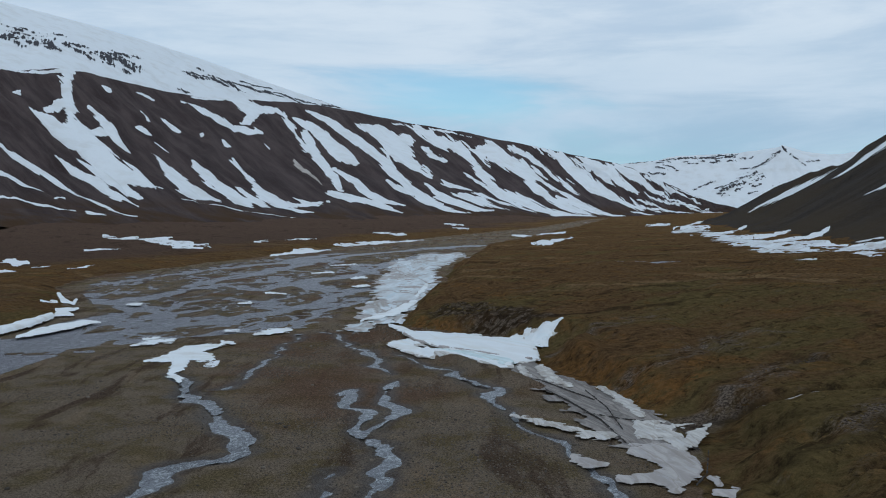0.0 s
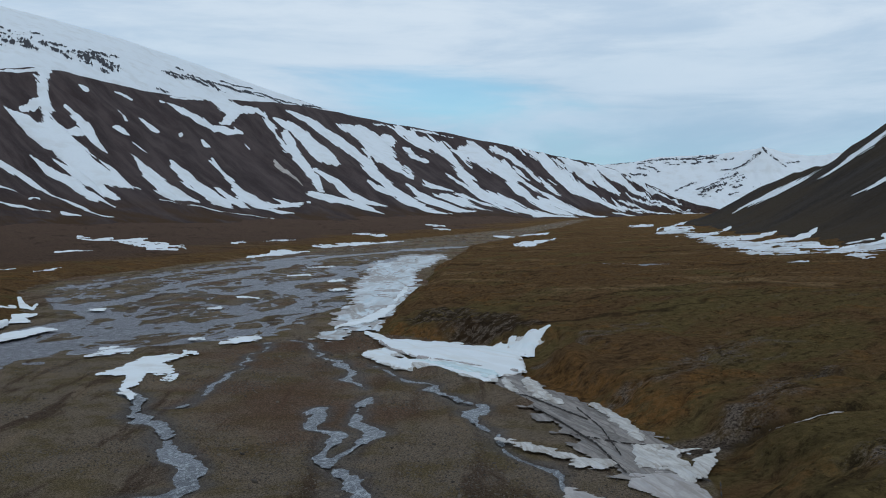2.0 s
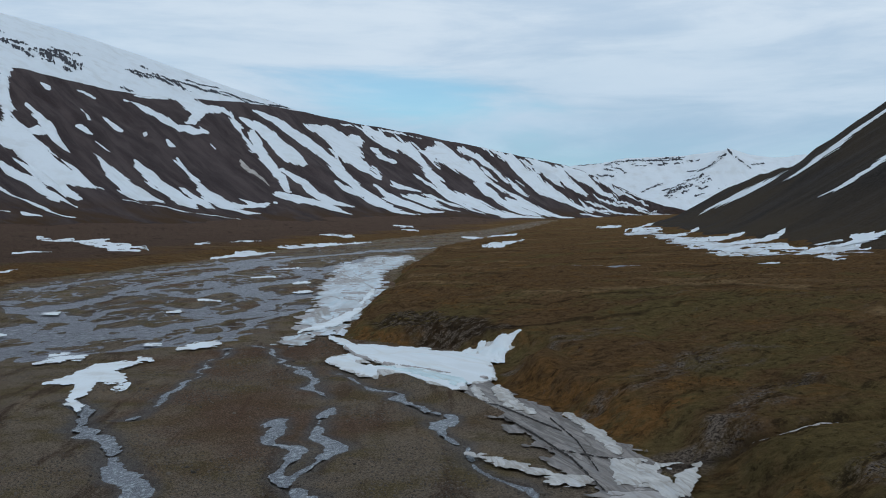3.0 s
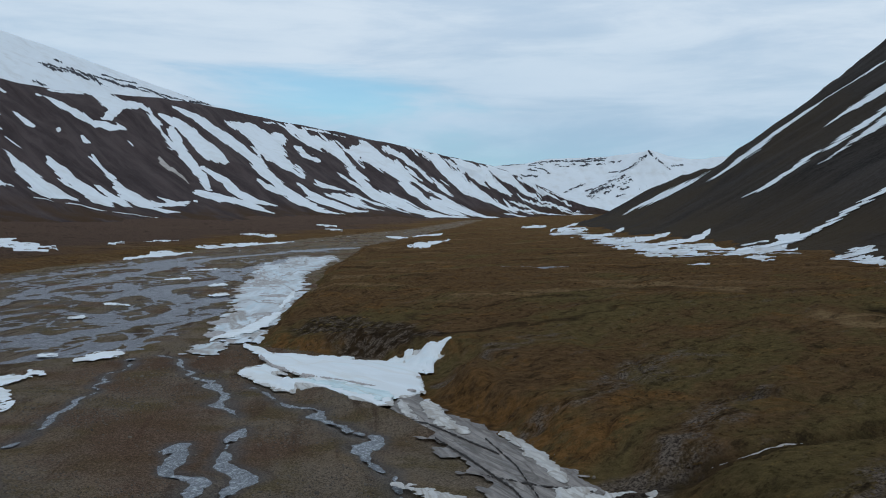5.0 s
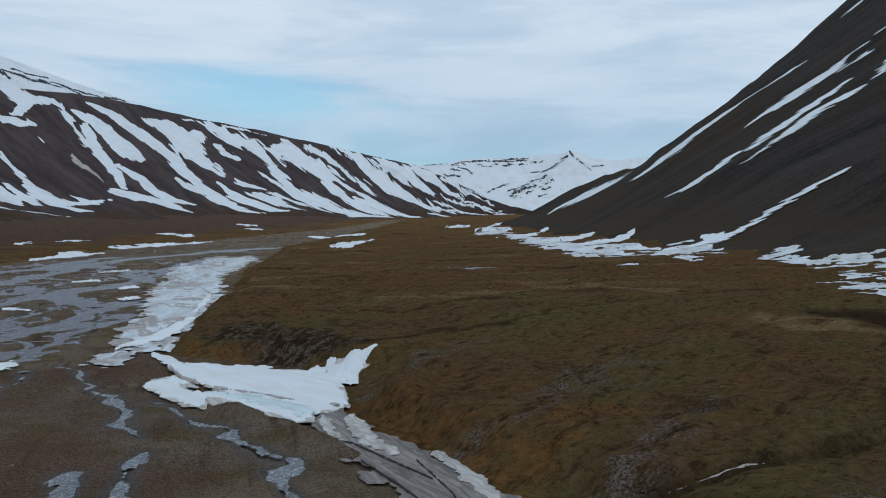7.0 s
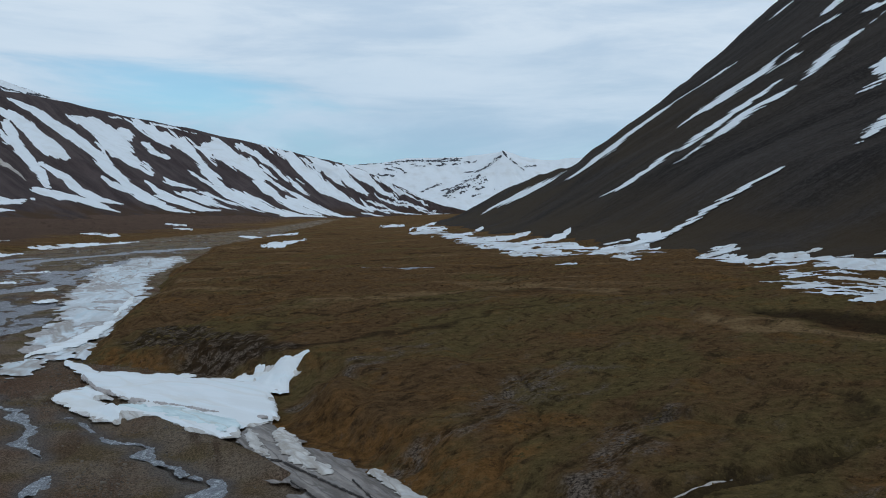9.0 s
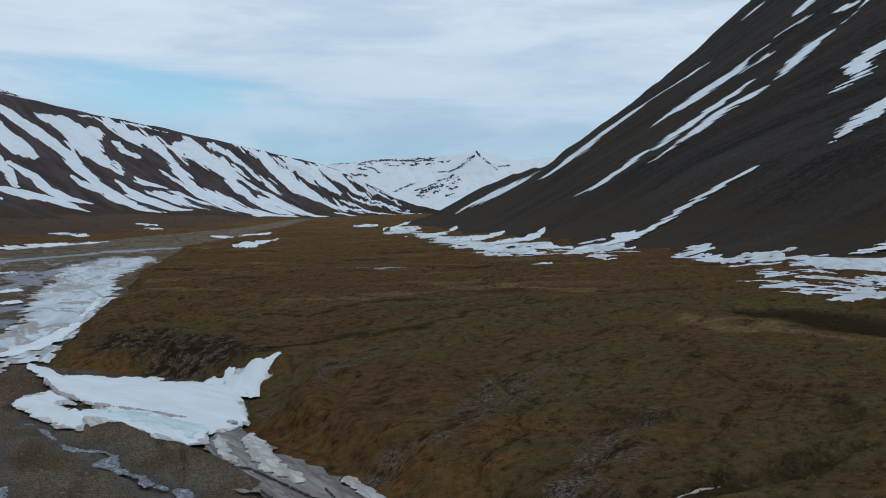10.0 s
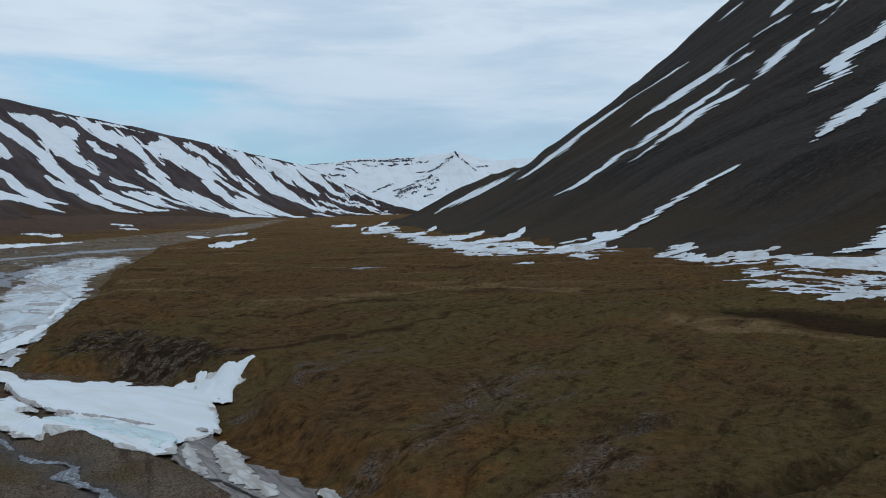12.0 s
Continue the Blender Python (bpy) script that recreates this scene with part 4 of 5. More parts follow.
crag_dome(((3076, 423, 28), (3186, 440, 28), (3333, 426, 28),))
crag_dome(((3186, 440, 28), (3260, 361, 28), (3298, 293, 28),))
crag_dome(((3298, 434, 28), (3454, 456, 28), (3627, 751, 27),))
crag_dome(((2583, 174, 16), (2621, 150, 16),))
crag_dome(((2720, 567, 14), (2739, 543, 16),))
crag_dome(((2966, 537, 22), (3136, 532, 23),))
crag_dome(((3435, 713, 2), (3583, 754, 3),))
crag_dome(((2399, 304, 7), (2410, 280, 11),))
crag_dome(((2005, 429, 6), (2027, 418, 14),))
crag_dome(((1980, 377, 6), (2000, 356, 12),))
crag_dome(((2378, 310, 5), (2391, 318, 15),))
crag_dome(((2375, 272, 5), (2386, 247, 12),))
crag_dome(((2304, 361, 7), (2331, 361, 13),))
crag_dome(((2353, 356, 7), (2369, 342, 14),))
crag_dome(((2301, 285, 7), (2320, 283, 10),))
crag_dome(((1967, 353, 6), (1986, 323, 12),))
crag_dome(((2221, 345, 5), (2232, 342, 14),))
crag_dome(((2295, 386, 5), (2323, 375, 13),))
crag_dome(((1986, 413, 8), (2005, 407, 12),))
crag_dome(((2306, 394, 6), (2325, 372, 15),))
crag_dome(((1994, 364, 6), (2005, 353, 10),))
crag_dome(((2353, 467, 8), (2380, 451, 15),))
crag_dome(((1978, 421, 8), (2002, 418, 12),))
crag_dome(((2084, 350, 6), (2106, 331, 13),))
crag_dome(((2350, 456, 9), (2361, 445, 18),))
crag_dome(((2167, 394, 6), (2191, 402, 15),))
crag_dome(((1958, 361, 5), (1972, 353, 13),))
crag_dome(((2167, 369, 7), (2175, 369, 12),))
crag_dome(((2334, 461, 8), (2353, 448, 17),))
crag_dome(((2408, 475, 8), (2430, 469, 18),))
crag_dome(((2369, 464, 10), (2388, 442, 18),))
crag_dome(((2087, 307, 5), (2106, 291, 12),))
crag_dome(((2005, 483, 6), (2027, 491, 15),))
crag_dome(((2246, 353, 6), (2260, 337, 12),))
crag_dome(((2030, 380, 5), (2052, 388, 13),))
crag_dome(((2202, 418, 9), (2216, 415, 18),))
crag_dome(((2383, 321, 7), (2394, 304, 11),))
crag_dome(((2093, 380, 8), (2106, 337, 13),))
crag_dome(((2328, 358, 8), (2353, 364, 15),))
crag_dome(((2391, 353, 8), (2410, 339, 15),))
crag_dome(((2383, 321, 8), (2408, 310, 14),))
crag_dome(((1997, 456, 6), (2019, 456, 14),))
crag_dome(((2328, 472, 8), (2342, 445, 15),))
crag_dome(((2123, 475, 8), (2145, 475, 14),))
crag_dome(((2043, 483, 6), (2060, 459, 13),))
crag_dome(((2413, 342, 8), (2432, 329, 16),))
crag_dome(((2071, 426, 8), (2087, 432, 15),))

crag_far(((698, 674, 11), (775, 681, 11), (845, 671, 11), (926, 671, 11),))
crag_far(((847, 688, 8), (937, 686, 9),))
crag_far(((954, 652, 10), (984, 635, 7),))
crag_far(((376, 693, 4), (547, 693, 6), (698, 674, 8),))
crag_far(((615, 622, 11), (659, 588, 11), (669, 556, 11),))
crag_far(((567, 617, 11), (619, 574, 11),))
crag_far(((523, 586, 11), (594, 532, 11),))
crag_far(((1093, 605, 6), (1103, 598, 9),))
crag_far(((972, 552, 7), (1028, 566, 6), (1081, 591, 8),))
crag_far(((1015, 547, 4), (1070, 574, 8),))
crag_far(((1103, 600, 7), (1128, 588, 5), (1175, 561, 6),))
crag_far(((695, 371, 10), (764, 420, 11), (812, 473, 8),))
crag_far(((790, 300, 11), (865, 356, 10), (922, 400, 6),))
crag_far(((820, 359, 11), (904, 420, 11), (981, 469, 5),))
crag_far(((859, 322, 7), (897, 359, 7),))
crag_far(((973, 425, 6), (1006, 454, 7),))
crag_far(((942, 383, 7), (983, 405, 7),))
crag_far(((920, 324, 8), (961, 351, 8),))
crag_far(((1036, 403, 6),))
crag_far(((1067, 429, 4),))
crag_far(((822, 278, 6),))
crag_far(((748, 632, 7), (784, 632, 10),))
crag_far(((831, 632, 9), (858, 635, 7),))
crag_far(((922, 635, 4),))
crag_far(((1187, 586, 6), (1231, 637, 8),))
crag_far(((933, 574, 7), (984, 561, 6),))
crag_far(((815, 307, 3), (829, 322, 2),))
crag_far(((856, 342, 3), (889, 376, 2),))
crag_far(((942, 425, 2), (954, 439, 2),))
crag_far(((776, 276, 5), (794, 288, 2),))
crag_far(((953, 422, 4), (965, 432, 2),))
crag_far(((931, 505, 7), (950, 512, 6),))
crag_far(((961, 417, 2), (983, 434, 4),))
crag_far(((800, 300, 5), (823, 320, 3),))
crag_far(((976, 434, 2), (989, 442, 2),))
crag_far(((912, 451, 10), (937, 471, 9),))
crag_far(((904, 464, 7), (918, 469, 8),))
crag_far(((833, 327, 4), (859, 346, 2),))
crag_far(((794, 361, 7), (811, 373, 11),))
crag_far(((858, 398, 9), (887, 425, 11),))
crag_far(((861, 351, 4), (876, 366, 2),))
crag_far(((933, 390, 2), (947, 403, 3),))
crag_far(((968, 444, 2), (981, 451, 2),))
crag_far(((908, 398, 2), (922, 407, 3),))
crag_far(((815, 351, 7), (840, 376, 11),))
crag_far(((979, 454, 2), (1004, 471, 2),))
crag_far(((786, 364, 8), (817, 395, 11),))
crag_far(((968, 395, 5), (989, 405, 3),))
crag_far(((831, 332, 4), (845, 342, 2),))
crag_far(((979, 437, 2), (992, 444, 2),))
crag_far(((764, 266, 5), (784, 290, 3),))
crag_far(((772, 259, 4), (806, 290, 4),))
crag_far(((812, 320, 6), (826, 332, 5),))
crag_far(((800, 315, 7), (812, 334, 11),))
crag_far(((822, 322, 3), (842, 337, 2),))
crag_far(((864, 364, 5), (892, 393, 4),))
crag_far(((592, 666, 11), (606, 657, 11),))
crag_far(((592, 657, 10), (619, 657, 11),))
crag_far(((861, 649, 6), (868, 644, 6),))
crag_far(((589, 657, 10), (603, 659, 11),))
crag_far(((581, 649, 7), (592, 657, 11),))
crag_far(((897, 649, 4), (908, 639, 5),))
crag_far(((920, 654, 4), (929, 630, 6),))
crag_far(((842, 635, 4), (859, 644, 7),))
crag_far(((729, 644, 5), (748, 647, 7),))
crag_far(((884, 642, 5), (903, 642, 5),))
crag_far(((650, 666, 6), (662, 642, 9),))
crag_far(((856, 659, 5), (865, 644, 7),))
crag_far(((795, 652, 5), (812, 652, 6),))
crag_far(((906, 649, 4), (914, 635, 5),))


# ---- snow, ice and water on the valley floor ----
def land(x, y):
    """Top of the ground or of the steep mountain's foot."""
    return np.maximum(ground(x, y), EAST.at(y, x - EAST.toe(y))[..., 2])


drifts = [0]


def drift(nodes, heading, stretch, label="thin old snow drift lying on brown tundra", group="snow drifts on the valley floor"):
    drifts[0] += 1
    thin = min(n[2] for n in nodes)
    size = max(n[2] for n in nodes)
    me = lie_on_ground("snow_drift", [nodes], SNOW, max(0.08, size * 0.08), 0.15, size * 0.45, size * 1.1, seed=drifts[0], rim=size * 0.4,
                       heading=heading, stretch=stretch, surface_at=land)
    for one in me:
        tagged(new("snow_drift", one), label, "snow drift", group)


drift(((-724, 889, 0.4), (-525, 709, 1.4), (-437, 641, 1.4), (-405, 623, 0.2),), -36, 45)
drift(((-454, 544, 0.2), (-446, 555, 0.7), (-429, 551, 0.2),), -39, 30)
drift(((-314, 554, 0.1), (-315, 596, 0.9), (-308, 630, 0.1),), -28, 26)
drift(((-333, 686, 0.2), (-331, 760, 0.8), (-319, 851, 0.2),), -23, 34)
drift(((-282, 1030, 0.3), (-216, 902, 1.1), (-196, 919, 0.2),), -14, 42)
drift(((-158, 626, 0.2), (-147, 638, 0.8), (-152, 735, 0.2),), -13, 37)
drift(((-404, 974, 0.2), (-393, 970, 0.7), (-382, 967, 0.3),), -22, 48)
drift(((-427, 1251, 0.2), (-404, 1217, 0.6), (-381, 1183, 0.3),), -18, 70)
drift(((-412, 768, 0.2), (-407, 776, 0.6), (-403, 783, 0.2),), -28, 41)
drift(((-416, 706, 0.2), (-417, 719, 0.5), (-418, 733, 0.2),), -30, 38)
drift(((-401, 413, 0.3), (-391, 413, 0.8), (-381, 413, 0.2),), -43, 23)
drift(((-336, 346, 0.3), (-333, 347, 0.7), (-329, 348, 0.2),), -44, 19)
drift(((-542, 1530, 0.2), (-513, 1500, 0.8), (-483, 1471, 0.3),), -19, 96)
drift(((-440, 1009, 0.2), (-423, 1001, 0.6), (-405, 992, 0.2),), -23, 53)
drift(((-57, 656, 0.1), (-38, 720, 0.8), (-27, 819, 0.1),), -2, 53, "long snow bank along the foot of the scree slope", "snow banks at the foot of the scree")
drift(((-34, 598, 0.1), (-15, 603, 0.6), (-1, 634, 0.6), (8, 671, 0.1),), 0, 44, "long snow bank along the foot of the scree slope", "snow banks at the foot of the scree")
drift(((-15, 528, 0.1), (2, 542, 0.7), (16, 565, 0.7), (26, 597, 0.1),), 3, 39, "long snow bank along the foot of the scree slope", "snow banks at the foot of the scree")
drift(((-89, 907, 0.2), (-70, 917, 1.3), (-58, 931, 0.2),), -4, 80, "long snow bank along the foot of the scree slope", "snow banks at the foot of the scree")
drift(((6, 501, 0.1), (17, 492, 0.5), (28, 466, 0.1),), 4, 32, "long snow bank along the foot of the scree slope", "snow banks at the foot of the scree")
drift(((23, 464, 0.1), (36, 454, 0.5), (47, 468, 0.7), (57, 474, 0.1),), 8, 33, "long snow bank along the foot of the scree slope", "snow banks at the foot of the scree")
drift(((-148, 1123, 0.2), (-136, 1136, 0.6), (-123, 1149, 0.2),), -6, 86, "long snow bank along the foot of the scree slope", "snow banks at the foot of the scree")
drift(((-93, 898, 0.2), (-93, 1074, 0.7), (-92, 1250, 0.3),), -4, 87, "long snow bank along the foot of the scree slope", "snow banks at the foot of the scree")
drift(((45, 436, 0.1), (47, 438, 0.1), (50, 439, 0.1),), 9, 29, "long snow bank along the foot of the scree slope", "snow banks at the foot of the scree")
drift(((-408, 745, 0.1), (-408, 775, 0.4), (-408, 805, 0.2),), -28, 41, "long snow bank along the foot of the scree slope", "snow banks at the foot of the scree")
drift(((-318, 369, 0.1), (-321, 382, 0.2), (-325, 396, 0.1),), -40, 20, "long snow bank along the foot of the scree slope", "snow banks at the foot of the scree")
drift(((-342, 372, 0.1), (-343, 379, 0.2), (-343, 386, 0.1),), -42, 21, "long snow bank along the foot of the scree slope", "snow banks at the foot of the scree")


def floor_piece(name, chains, mat, label, category, group="", cell=0.4, thick=0.5, rough=1.2, rag=4.0, minus=(), rim=1.2, climb=0.4, gain=0.48, heading=0.0, stretch=1.0, wide=9.0):
    """Lies on the plain and climbs a bank no further than the given height."""
    drifts[0] += 1
    me = lie_on_ground(name, chains, mat, cell, thick, rough, rag, minus, drifts[0], rim, surface_at=lambda x, y: np.minimum(land(x, y), plain(x, y) + climb), gain=gain, heading=heading, stretch=stretch, wide=wide)
    made = [tagged(new(name, one), label, category, group) for one in me]
    return made[0]


def on_top(parent, name, chains, mat, label, heading, stretch, cell=0.1, thick=0.3, rough=0.15, rag=0.3, rim=0.1, climb=0.7, seed=None, minus=()):
    """A part that lies on or beside a body of snow or ice."""
    drifts[0] += 1
    for me in lie_on_ground(name, chains, mat, cell, thick, rough, rag, minus, seed or drifts[0], rim, heading=heading, stretch=stretch, gain=0.6,
                            surface_at=lambda x, y: np.minimum(land(x, y), plain(x, y) + climb)):
        part(name, me, parent, label)


SHELF_CHAINS = [((-78.6, 203.4, 1.1), (-68.2, 196, 2.0), (-59.3, 189.2, 2.6), (-53, 186.6, 2.95), (-49.2, 189.1, 2.5)),
                ((-78.3, 188.3, 0.5), (-74.5, 187.8, 1.35), (-68.4, 180.8, 1.25), (-63.1, 173.4, 0.25)),
                ((-65, 176.6, 0.36), (-59.2, 175.9, 0.65), (-53.7, 171.8, 1.0), (-49.7, 169.3, 0.9), (-46.6, 168.9, 0.5)),
                ((-52, 196, 1.5), (-49.3, 199.5, 0.75), (-46.8, 201, 0.35), (-44.2, 202.5, 0.06)),
                ((-49, 197.5, 0.6), (-46.8, 197.5, 0.5), (-47, 194.5, 0.3)), ((-47.4, 183.6, 1.3), (-43.7, 177.9, 0.4)),
                ((-73, 204.5, 0.6), (-69, 205, 0.6), (-66, 206.5, 0.35), (-64, 207.5, 0.2)), ((-79, 203.5, 0.9), (-85, 212.2, 0.66), (-91.6, 219.8, 0.46))]
SHELF_GAPS = [((-72.5, 188, 0.2), (-68, 183.7, 0.38), (-63.9, 180.6, 0.2)), ((-60, 207, 0.3), (-57.1, 206.3, 0.4), (-53.8, 205.4, 0.35)), ((-46.9, 188.4, 0.18), (-43.4, 187.1, 0.44))]
shelf = floor_piece("snow_shelf", SHELF_CHAINS, SHELF, "thick white melting snow shelf at the foot of the tundra bank", "snow bank",
                    cell=0.1, thick=0.5, rough=0.17, rag=0.3, minus=SHELF_GAPS, rim=0.25, climb=6.0, gain=0.6, heading=-18.7, stretch=6.6)
top_seed = drifts[0]
on_top(shelf, "ice_margin", [[(x, y, r + 0.05) for x, y, r in chain] for chain in SHELF_CHAINS[:6]], ICE_CREAM, "thin wet greyish margin", -18.7, 6.6, thick=0.15, rough=0.2, rag=0.3, climb=3.0, minus=SHELF_GAPS[:1])
on_top(shelf, "meltwater_slush", [((-66, 180.5, 0.15), (-59, 178, 0.40), (-53.4, 174, 0.66), (-49.2, 171, 0.6), (-46.6, 170, 0.25))], SLUSH, "pale turquoise slush", -18.7, 6.6, rim=0.03, thick=0.58, rough=0.22, rag=0.25, seed=top_seed)
on_top(shelf, "silt_band", [((-81, 203, 0.16), (-75, 194, 0.10), (-68.4, 187, 0.12), (-58.4, 181.4, 0.11), (-51, 176.6, 0.09), (-44, 174.7, 0.05))], ICE_PINK, "brownish silt line", -18.7, 6.6, rim=0.02, thick=0.62, rough=0.14, rag=0.3, seed=top_seed)

RIVER_ICE = [((-103.2, 235, 1.0), (-108.5, 255, 3.6), (-117.5, 286, 5.3), (-130, 325, 8.3), (-141.5, 356, 8.6), (-155, 403, 8.1), (-175, 447, 9.1), (-187, 495, 7.4), (-192, 547, 4.3), (-195, 587, 2.1))]
river_ice = floor_piece("river_ice", RIVER_ICE, ICE, "flat whitish layered river ice along the tundra bank", "ice", cell=0.22, thick=0.14, rough=2.6, rag=0.8, gain=0.62,
                        minus=[((-136, 336, 0.2), (-132, 342, 0.9), (-128, 350, 0.3)), ((-170, 395, 0.4), (-158, 388, 0.9), (-150, 392, 0.3)), ((-112, 268, 0.1), (-108, 271, 0.5), (-104, 276, 0.2))], heading=-22, stretch=10.0, rim=0.4)
on_top(river_ice, "ice_margin", [[(x - 0.8, y, r + 0.6) for x, y, r in RIVER_ICE[0]]], ICE_PINK, "dirty grey ice margin", -22, 10.0, cell=0.22, thick=0.08, rough=3.0, rag=0.7, climb=0.3)
on_top(river_ice, "bank_snow", [((-102.5, 227, 0.3), (-101.8, 245, 0.95), (-104.3, 262, 1.3), (-108, 280, 0.6)), ((-115, 300, 0.5), (-124, 332, 0.9), (-130, 350, 0.4))], SNOW_NEAR, "whiter snow against the bank", -22, 8.0, cell=0.15, thick=0.3, rough=0.3, rag=0.5, climb=0.8)
floor_piece("snow_patch", [((-100.8, 210.3, 0.2), (-96.8, 214, 1.4), (-96.6, 221, 0.8))], ICE, "streaky flat melting snow patch on wet gravel", "snow patch", "snow patches on the gravel", cell=0.12, thick=0.15, rough=0.5, rag=0.3, rim=0.2, gain=0.6, heading=-22, stretch=8.0)

SHEET = [((-43.5, 167, 1.7), (-39, 158, 2.0), (-34.4, 151.4, 2.3), (-28.5, 141.5, 2.6), (-23, 132.5, 2.8), (-18.6, 126, 2.9), (-14.5, 120.5, 2.6), (-12.2, 114.7, 1.9))]
ice = floor_piece("silty_ice", SHEET, ICE_DIRTY, "grey silty stream ice with cracks and gravel", "ice", cell=0.1, thick=0.1, rough=0.45, rag=0.4, rim=0.4, gain=0.55, heading=-11, stretch=5.0,
                  minus=[((-33, 141, 0.2), (-29.5, 134, 0.6), (-25, 127, 0.3)), ((-39, 152, 0.15), (-34, 144, 0.3), (-30, 138, 0.2))])
for chain in (((-40.5, 166.5, 0.7), (-37.6, 160, 0.8), (-35, 155, 0.65), (-31.4, 150, 0.35)), ((-26.6, 149.5, 0.35), (-23.8, 145, 0.55), (-20.2, 137.2, 0.65), (-18, 131.7, 0.45)),
              ((-17, 123, 0.8), (-13.8, 122.3, 1.1), (-11.8, 118.2, 1.0)), ((-10.2, 117.2, 0.6), (-9.5, 123.7, 0.5), (-8.6, 127, 0.15)), ((-13.2, 126.9, 0.15), (-10.8, 127.7, 0.22), (-9.3, 127.1, 0.15)),
              ((-34.4, 125.3, 0.15), (-29.6, 123.1, 0.24), (-23.5, 119.2, 0.38), (-19.5, 118.2, 0.3)), ((-44.6, 168, 0.3), (-42, 161, 0.5), (-39, 156, 0.2))):
    on_top(ice, "snow_rim", [chain], ICE_CREAM, "whitish snow rim", -11, 5.0, thick=0.22, rough=0.30, rag=0.3, rim=0.15)
for chain in (((-42.5, 156, 0.11), (-37.3, 154, 0.15), (-31.7, 146.5, 0.15), (-26.3, 140, 0.11)), ((-28.8, 147, 0.09), (-23.1, 135.3, 0.12), (-19.1, 122.3, 0.1)), ((-35.1, 146.2, 0.09), (-28.9, 137.8, 0.14), (-22.7, 126.4, 0.13), (-17, 113.5, 0.09)),
              ((-11.5, 119.8, 0.08), (-10.4, 115.6, 0.12), (-8.6, 113.4, 0.08)), ((-8, 113.6, 0.1), (-7.2, 103.7, 0.12), (-7.4, 99, 0.1)), ((-26, 131, 0.06), (-20, 128, 0.1), (-15, 127, 0.06))):
    on_top(ice, "ice_crack", [[(x + 0.5 * math.sin(y), y, 0.45 * r) for x, y, r in chain]], SILT, "dark open crack", -11, 5.0, cell=0.05, thick=0.2, rough=0.05, rag=0.12, rim=0.02)
floor_piece("snow_patch", [((-16.2, 112.3, 0.55), (-13.5, 111.8, 1.3), (-11.4, 109.8, 1.7), (-9.6, 106.5, 1.5), (-10.4, 101, 1.1), (-13.2, 99.9, 0.43), (-15.8, 99.6, 0.18))], ICE_PINK,
            "flat silt-stained snow lobe at the foot of the tundra bank", "snow patch", "snow patches on the gravel", cell=0.08, thick=0.2, rough=0.26, rag=0.3, rim=0.15, gain=0.6, heading=-8, stretch=4.0)
for chain in (((-22, 106.4, 0.33), (-20.1, 104.9, 0.58), (-17.8, 104.3, 0.13)), ((-6.8, 102.7, 0.13), (-6, 101.4, 0.31)), ((-6, 97.6, 0.3), (-3.7, 97.6, 0.48), (-2, 96.2, 0.35))):
    floor_piece("snow_patch", [chain], ICE_PINK, "small flat silt-stained snow patch on wet gravel", "snow patch", "snow patches on the gravel", cell=0.06, thick=0.15, rough=0.2, rag=0.2, rim=0.12, gain=0.6, heading=-8, stretch=4.0)
for chain in (((-130.6, 170.1, 0.14), (-129.9, 175.9, 0.52), (-127.4, 180.7, 0.39)), ((-134.8, 180.5, 0.27), (-133.5, 184, 0.27)), ((-125.6, 199.7, 0.28), (-123.3, 201.4, 0.35)), ((-115, 194.8, 0.3), (-114.1, 199.6, 0.7), (-111.9, 205.9, 0.45)),
              ((-113.9, 179.8, 0.38), (-112.4, 181.3, 0.25)), ((-99.8, 150.9, 0.22), (-98.8, 153.9, 0.33)), ((-162.7, 296.7, 0.2), (-171.9, 299.2, 0.6)),
              ((-160, 262, 0.3), (-158, 265, 0.5)), ((-193, 250, 0.3), (-190, 253, 0.5)), ((-152, 330, 0.5), (-150, 338, 0.9)), ((-172, 372, 0.6), (-170, 380, 1.0)), ((-205, 400, 0.4), (-200, 410, 0.9)), ((-222, 455, 0.5), (-215, 470, 1.0))):
    floor_piece("snow_patch", [chain], SNOW_NEAR, "small flat melting snow patch on wet gravel", "snow patch", "snow patches on the gravel", cell=0.08, thick=0.12, rough=0.34, rag=0.2, rim=0.15, gain=0.62, heading=-32, stretch=7.0)
floor_piece("snow_patch", [((-113.5, 152.3, 0.23), (-113.1, 158.4, 0.8), (-112.6, 164.2, 1.6), (-113.5, 171.6, 1.0), (-112.5, 176.5, 0.12)), ((-109, 163, 1.6), (-104.4, 160, 0.9)), ((-110, 160, 1.4), (-104.2, 149.1, 1.3), (-101.2, 142.5, 0.52), (-95.4, 137.1, 0.5))],
            SNOW_NEAR, "white snow tongue at the head of a gravel stream", "snow patch", "snow patches on the gravel", cell=0.1, thick=0.18, rough=0.34, rag=0.25, rim=0.2, gain=0.64, heading=-34, stretch=6.0)
EAST_SNOW = "snow banks at the foot of the scree"
